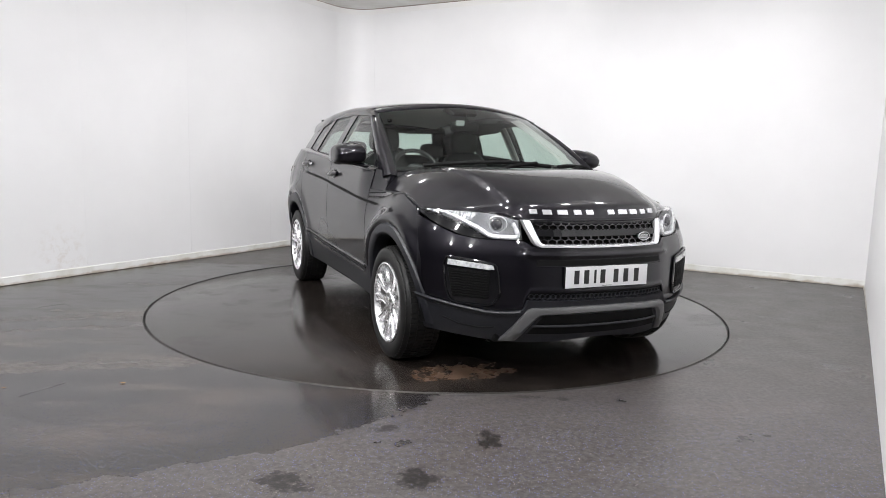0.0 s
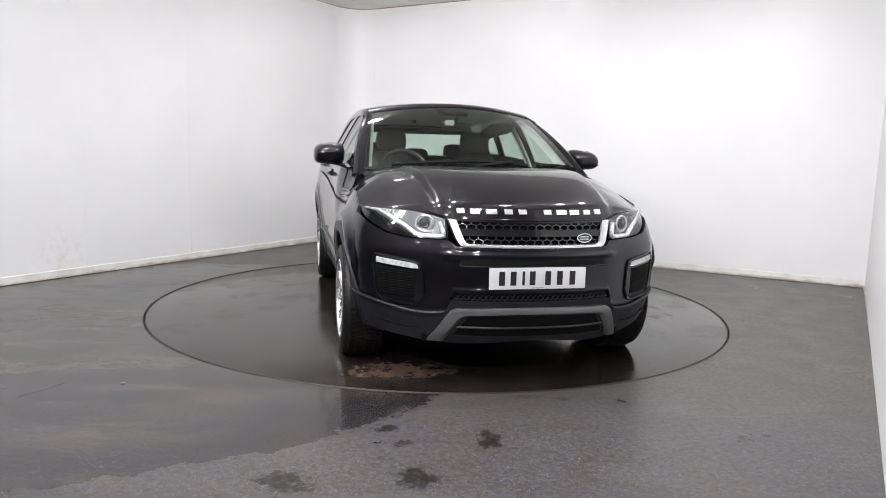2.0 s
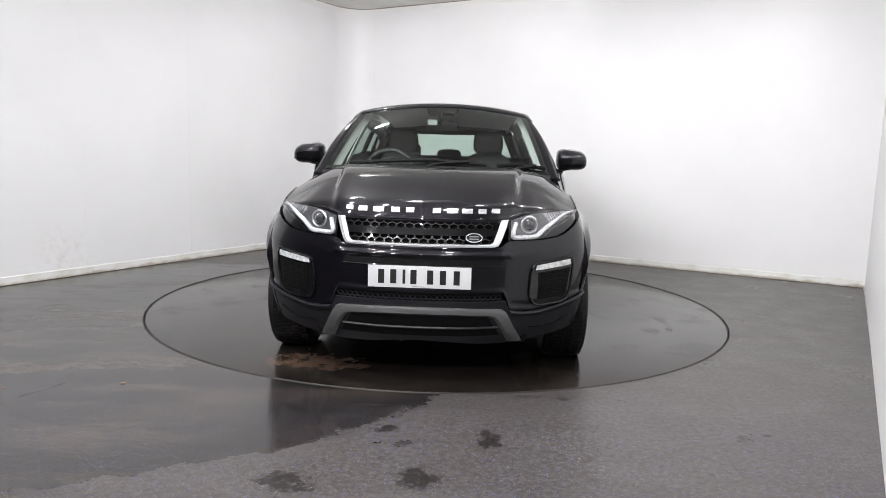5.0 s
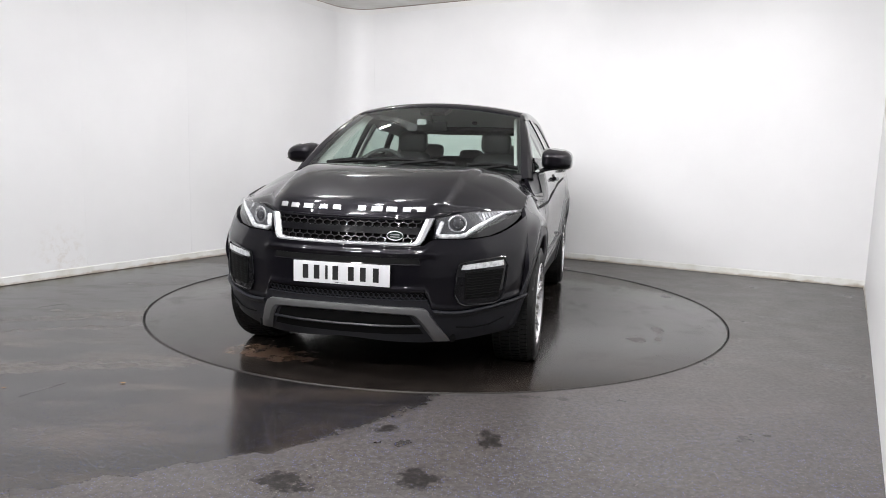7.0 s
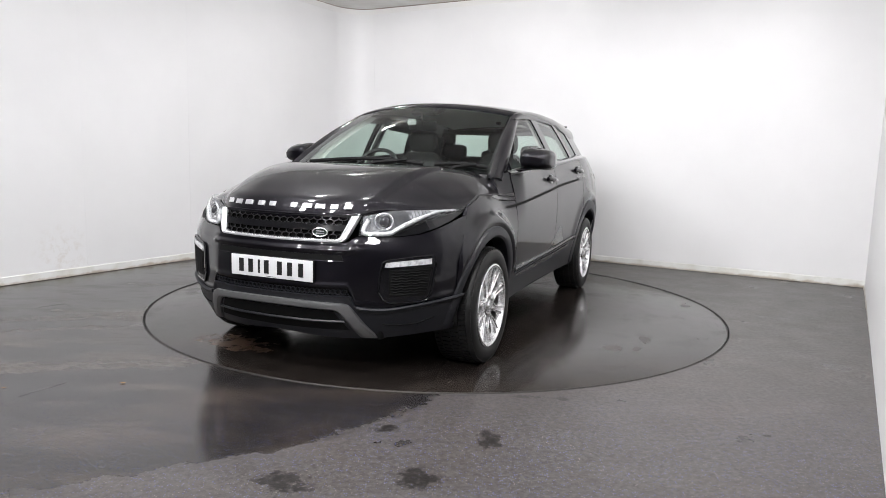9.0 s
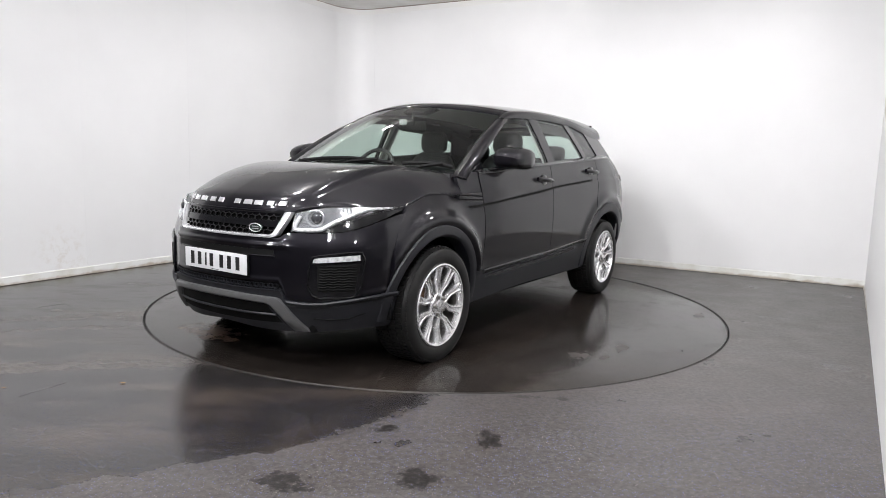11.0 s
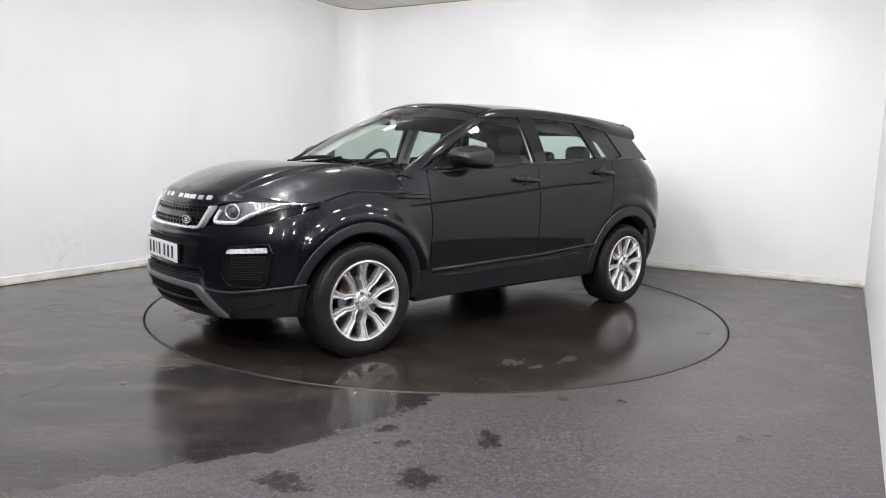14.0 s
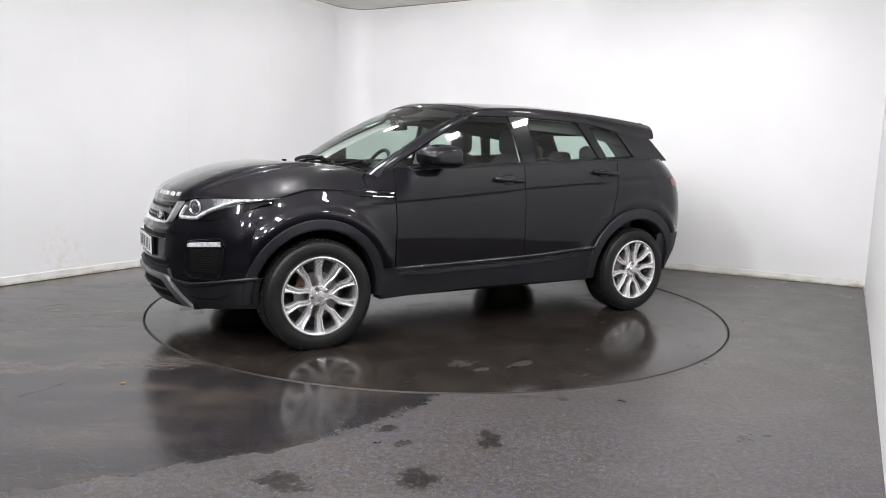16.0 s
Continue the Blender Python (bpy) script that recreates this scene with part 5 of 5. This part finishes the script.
    rows = [[screen_point(lerp(-0.19, 0.19, s) * lerp(0.75, 1, v), lerp(0.84, 0.97, v)) - Vector((0.012, 0, 0.016)) for s in span(0, 1, 8)] for v in span(0, 1, 5)]
    part("sensor_cover", sheet(rows, (-0.06, 0, -0.02)), DARK, car)


CLEAR_BALL = mat("dark_projector_glass", (0.05, 0.05, 0.055), 0.04, 0.0, 1.0)
MIRROR = mat("mirror", (0.85, 0.86, 0.86), 0.02, 1.0)


def build_interior(car):
    def seat(x, y, w, head=True, back_h=0.60):
        bm = bmesh.new()
        bean(bm, (x + 0.22, y, 0.62), 0.29, w / 2, 0.11, 4)
        cushion = part("seat", bm, CLOTH, car, "dark leather seat")
        bm = bmesh.new()
        vs = bean(bm, (0, 0, back_h / 2), 0.075, w / 2, back_h / 2, 4.5)
        for v in vs:
            k = v.co.z / back_h
            v.co.y *= 1 - 0.28 * max(k - 0.6, 0) / 0.4
        bmesh.ops.transform(bm, matrix=Matrix.Translation((x - 0.07, y, 0.60)) @ pose(0, 0, 0, 0, -17, 0), verts=bm.verts)
        part("backrest", bm, CLOTH, cushion)
        return cushion
    def head(cushion, x, y, z, w=0.13, h=0.095):
        bm = bmesh.new()
        bean(bm, (x, y, z), 0.05, w, h, 3.4)
        hr = part("headrest", bm, CLOTH, cushion)
        for d in (-0.06, 0.06):
            bm = bmesh.new()
            add_tube(bm, [(x + 0.01, y + d, z - h - 0.07), (x, y + d, z - h + 0.03)], 0.007, 6)
            part("headrest_post", bm, CHROME, cushion, "steel post")
    for y in (0.37, -0.37):
        c = seat(-0.22, y, 0.52, back_h=0.66)
        head(c, -0.47, y, 1.32)
    c = seat(-1.05, 0.0, 1.32, back_h=0.62)
    for y in (0.40, 0.0, -0.40):
        head(c, -1.29, y, 1.25 if y else 1.2, 0.12, 0.07)
    # dashboard
    rows = []
    for y in span(-0.76, 0.76, 31):
        hood = 0.045 * math.exp(-((y + 0.37) / 0.17) ** 4)
        rows.append([Vector((x, y, z + h * hood)) for x, z, h in ((0.40, 0.62, 0), (0.42, 0.80, 0), (0.44, 0.96, 0), (0.47, 1.005, 1), (0.55, 1.035, 1), (0.70, 1.055, 0.4), (0.86, 1.075, 0), (1.0, 1.095, 0))])
    part("dashboard", sheet(rows, (0, 0, -0.05)), DASH, car, "dark moulded dashboard")
    bm = bmesh.new()
    box(bm, -0.3, 0.45, -0.12, 0.12, 0.4, 0.72, 0.03)
    part("centre_console", bm, DASH, car)
    # steering wheel, right-hand drive
    m_ = Matrix.Translation((0.36, -0.39, 1.075)) @ pose(0, 0, 0, 0, 62, 0)
    bm = bmesh.new()
    add_tube(bm, [(0.185 * math.cos(t), 0.185 * math.sin(t), 0) for t in (2 * math.pi * k / 40 for k in range(40))], 0.016, 8, True)
    bmesh.ops.transform(bm, matrix=m_, verts=bm.verts)
    wheel = part("steering_wheel", bm, CLOTH, car, "dark leather steering wheel")
    bm = bmesh.new()
    bean(bm, (0, 0, 0.0), 0.075, 0.075, 0.03)
    bmesh.ops.transform(bm, matrix=m_, verts=bm.verts)
    part("hub", bm, DASH, wheel)
    for a in (0, 180, 90 + 180):
        bm = bmesh.new()
        d = Vector((math.sin(radians(a)) * -1, math.cos(radians(a)), 0))
        add_tube(bm, [d * 0.05, d * 0.18], 0.016, 6, flat=0.5)
        bmesh.ops.transform(bm, matrix=m_, verts=bm.verts)
        part("spoke", bm, CHROME if a == 270 else DASH, wheel)
    # inner door panels and tub
    for side in (1, -1):
        bm = bmesh.new()
        rows = [[Vector((x, side * (0.80 if z < 1.0 else GLASS_BASE(x) - 0.03), z)) for z in (0.36, 0.7, 1.0, BELT(x) + 0.004)] for x in span(-1.40, 0.84, 30)]
        part("door_card", sheet(rows, (0, side * 0.02, 0)), DASH, car)
        # seat belt on the centre pillar
        rows = [[Vector((x, side * (GLASS_BASE(-0.3) - 0.5 * (z - 1.14) - 0.30 * (z - 1.14) ** 2 - 0.035), z)) for z in (1.15, 1.22, 1.32, 1.44)] for x in (-0.275, -0.32)]
        part("seat_belt", sheet(rows, (0, -side * 0.002, 0)), BELT_GREY, car, "grey seat belt")
        rows = [[upper(lerp(-0.235, -0.355, s), z, side, -0.03) for z in span(1.12, 1.5, 8)] for s in (0, 0.5, 1)]
        part("pillar_trim", sheet(rows, (0, -side * 0.01, 0)), LINER, car, "pale inner pillar trim")
    bm = bmesh.new()
    box(bm, 0.93, 0.96, -0.78, 0.78, 0.36, 1.06, 0.01)
    part("bulkhead", bm, DARK, car)
    bm = bmesh.new()
    box(bm, -1.85, -1.38, -0.78, 0.78, 1.04, 1.07, 0.01)
    part("parcel_shelf", bm, DASH, car)
    bm = bmesh.new()
    box(bm, -0.012, 0.012, -0.115, 0.115, -0.035, 0.035, 0.011, Matrix.Translation((0.34, 0.0, 1.425)) @ pose(0, 0, 0, 0, 12, 0))
    rv = part("interior_mirror", bm, DARK, car)
    bm = bmesh.new()
    add_tube(bm, [(0.345, 0, 1.43), (0.37, 0, 1.48), (0.36, 0, 1.52)], 0.012, 8)
    part("mirror_stem", bm, DARK, rv)
    bm = bmesh.new()
    box(bm, 0.40, 0.401, -0.07 - 0.03, -0.03, 1.43, 1.47)
    part("screen_sticker", bm, STICKER, car, "small pale sticker")


BELT_GREY = mat("grey_webbing", (0.3, 0.3, 0.29), 0.7)

FACET = mat("faceted_lamp_plastic", (0.2, 0.2, 0.21), 0.18, 0.5, 0.8)
_f = noise_at(FACET, 45, 2)
link(FACET, ramp(FACET, _f, [(0.38, (0.2, 0.2, 0.21)), (0.6, (0.75, 0.75, 0.77))]), princ(FACET)["Base Color"])
BOWL = mat("satin_grey_lamp_bowl", (0.085, 0.085, 0.09), 0.3, 0.4)


LEAF = mat("dry_orange_leaf", (0.42, 0.24, 0.09), 0.7)
link(LEAF, ramp(LEAF, noise_at(LEAF, 120, 3), [(0.35, (0.3, 0.16, 0.06)), (0.65, (0.5, 0.32, 0.14))]), princ(LEAF)["Base Color"])


def build_leaf(x, y, size, turn):
    """A curled dry leaf with its stalk."""
    leaf = new("dry_leaf")
    rows = []
    for u in span(-1, 1, 11):
        w = 0.42 * (1 - u * u) ** 0.7 + 0.01
        rows.append([Vector((u * size, v * w * size, 0.003 + size * (0.18 * u * u + 0.25 * v * v * w))) for v in span(-1, 1, 5)])
    part("blade", sheet(rows, (0, 0, -0.0008)), LEAF, leaf)
    bm = bmesh.new()
    add_tube(bm, [(-size, 0, 0.003 + 0.18 * size), (-1.35 * size, 0.1 * size, 0.003), (-1.6 * size, 0.1 * size, 0.0015)], 0.0009, 5)
    part("stalk", bm, LEAF, leaf)
    leaf.matrix_basis = pose(x, y, 0, 0, 0, turn)
    return tagged(leaf, "small dry orange leaf lying on the wet floor", "leaf")


build_room()
build_leaf(-1.61, -2.229, 0.013, 8)
build_leaf(-2.151, -2.338, 0.009, 40)
turntable = build_turntable()
car = build_car()


def motions():
    rows_t, rows_c = [], []
    for k in range(17):
        turn = -66.99 - 5.161 * k
        a = radians(turn)
        rows_t.append((float(k), pose(0, 0, 0, 0, 0, turn)))
        rows_c.append((float(k), pose(0.0586 * math.cos(a) - 0.0152 * math.sin(a), 0.0586 * math.sin(a) + 0.0152 * math.cos(a), 0, 0, 0, turn)))
    walk(turntable, rows_t)
    walk(car, rows_c)


motions()
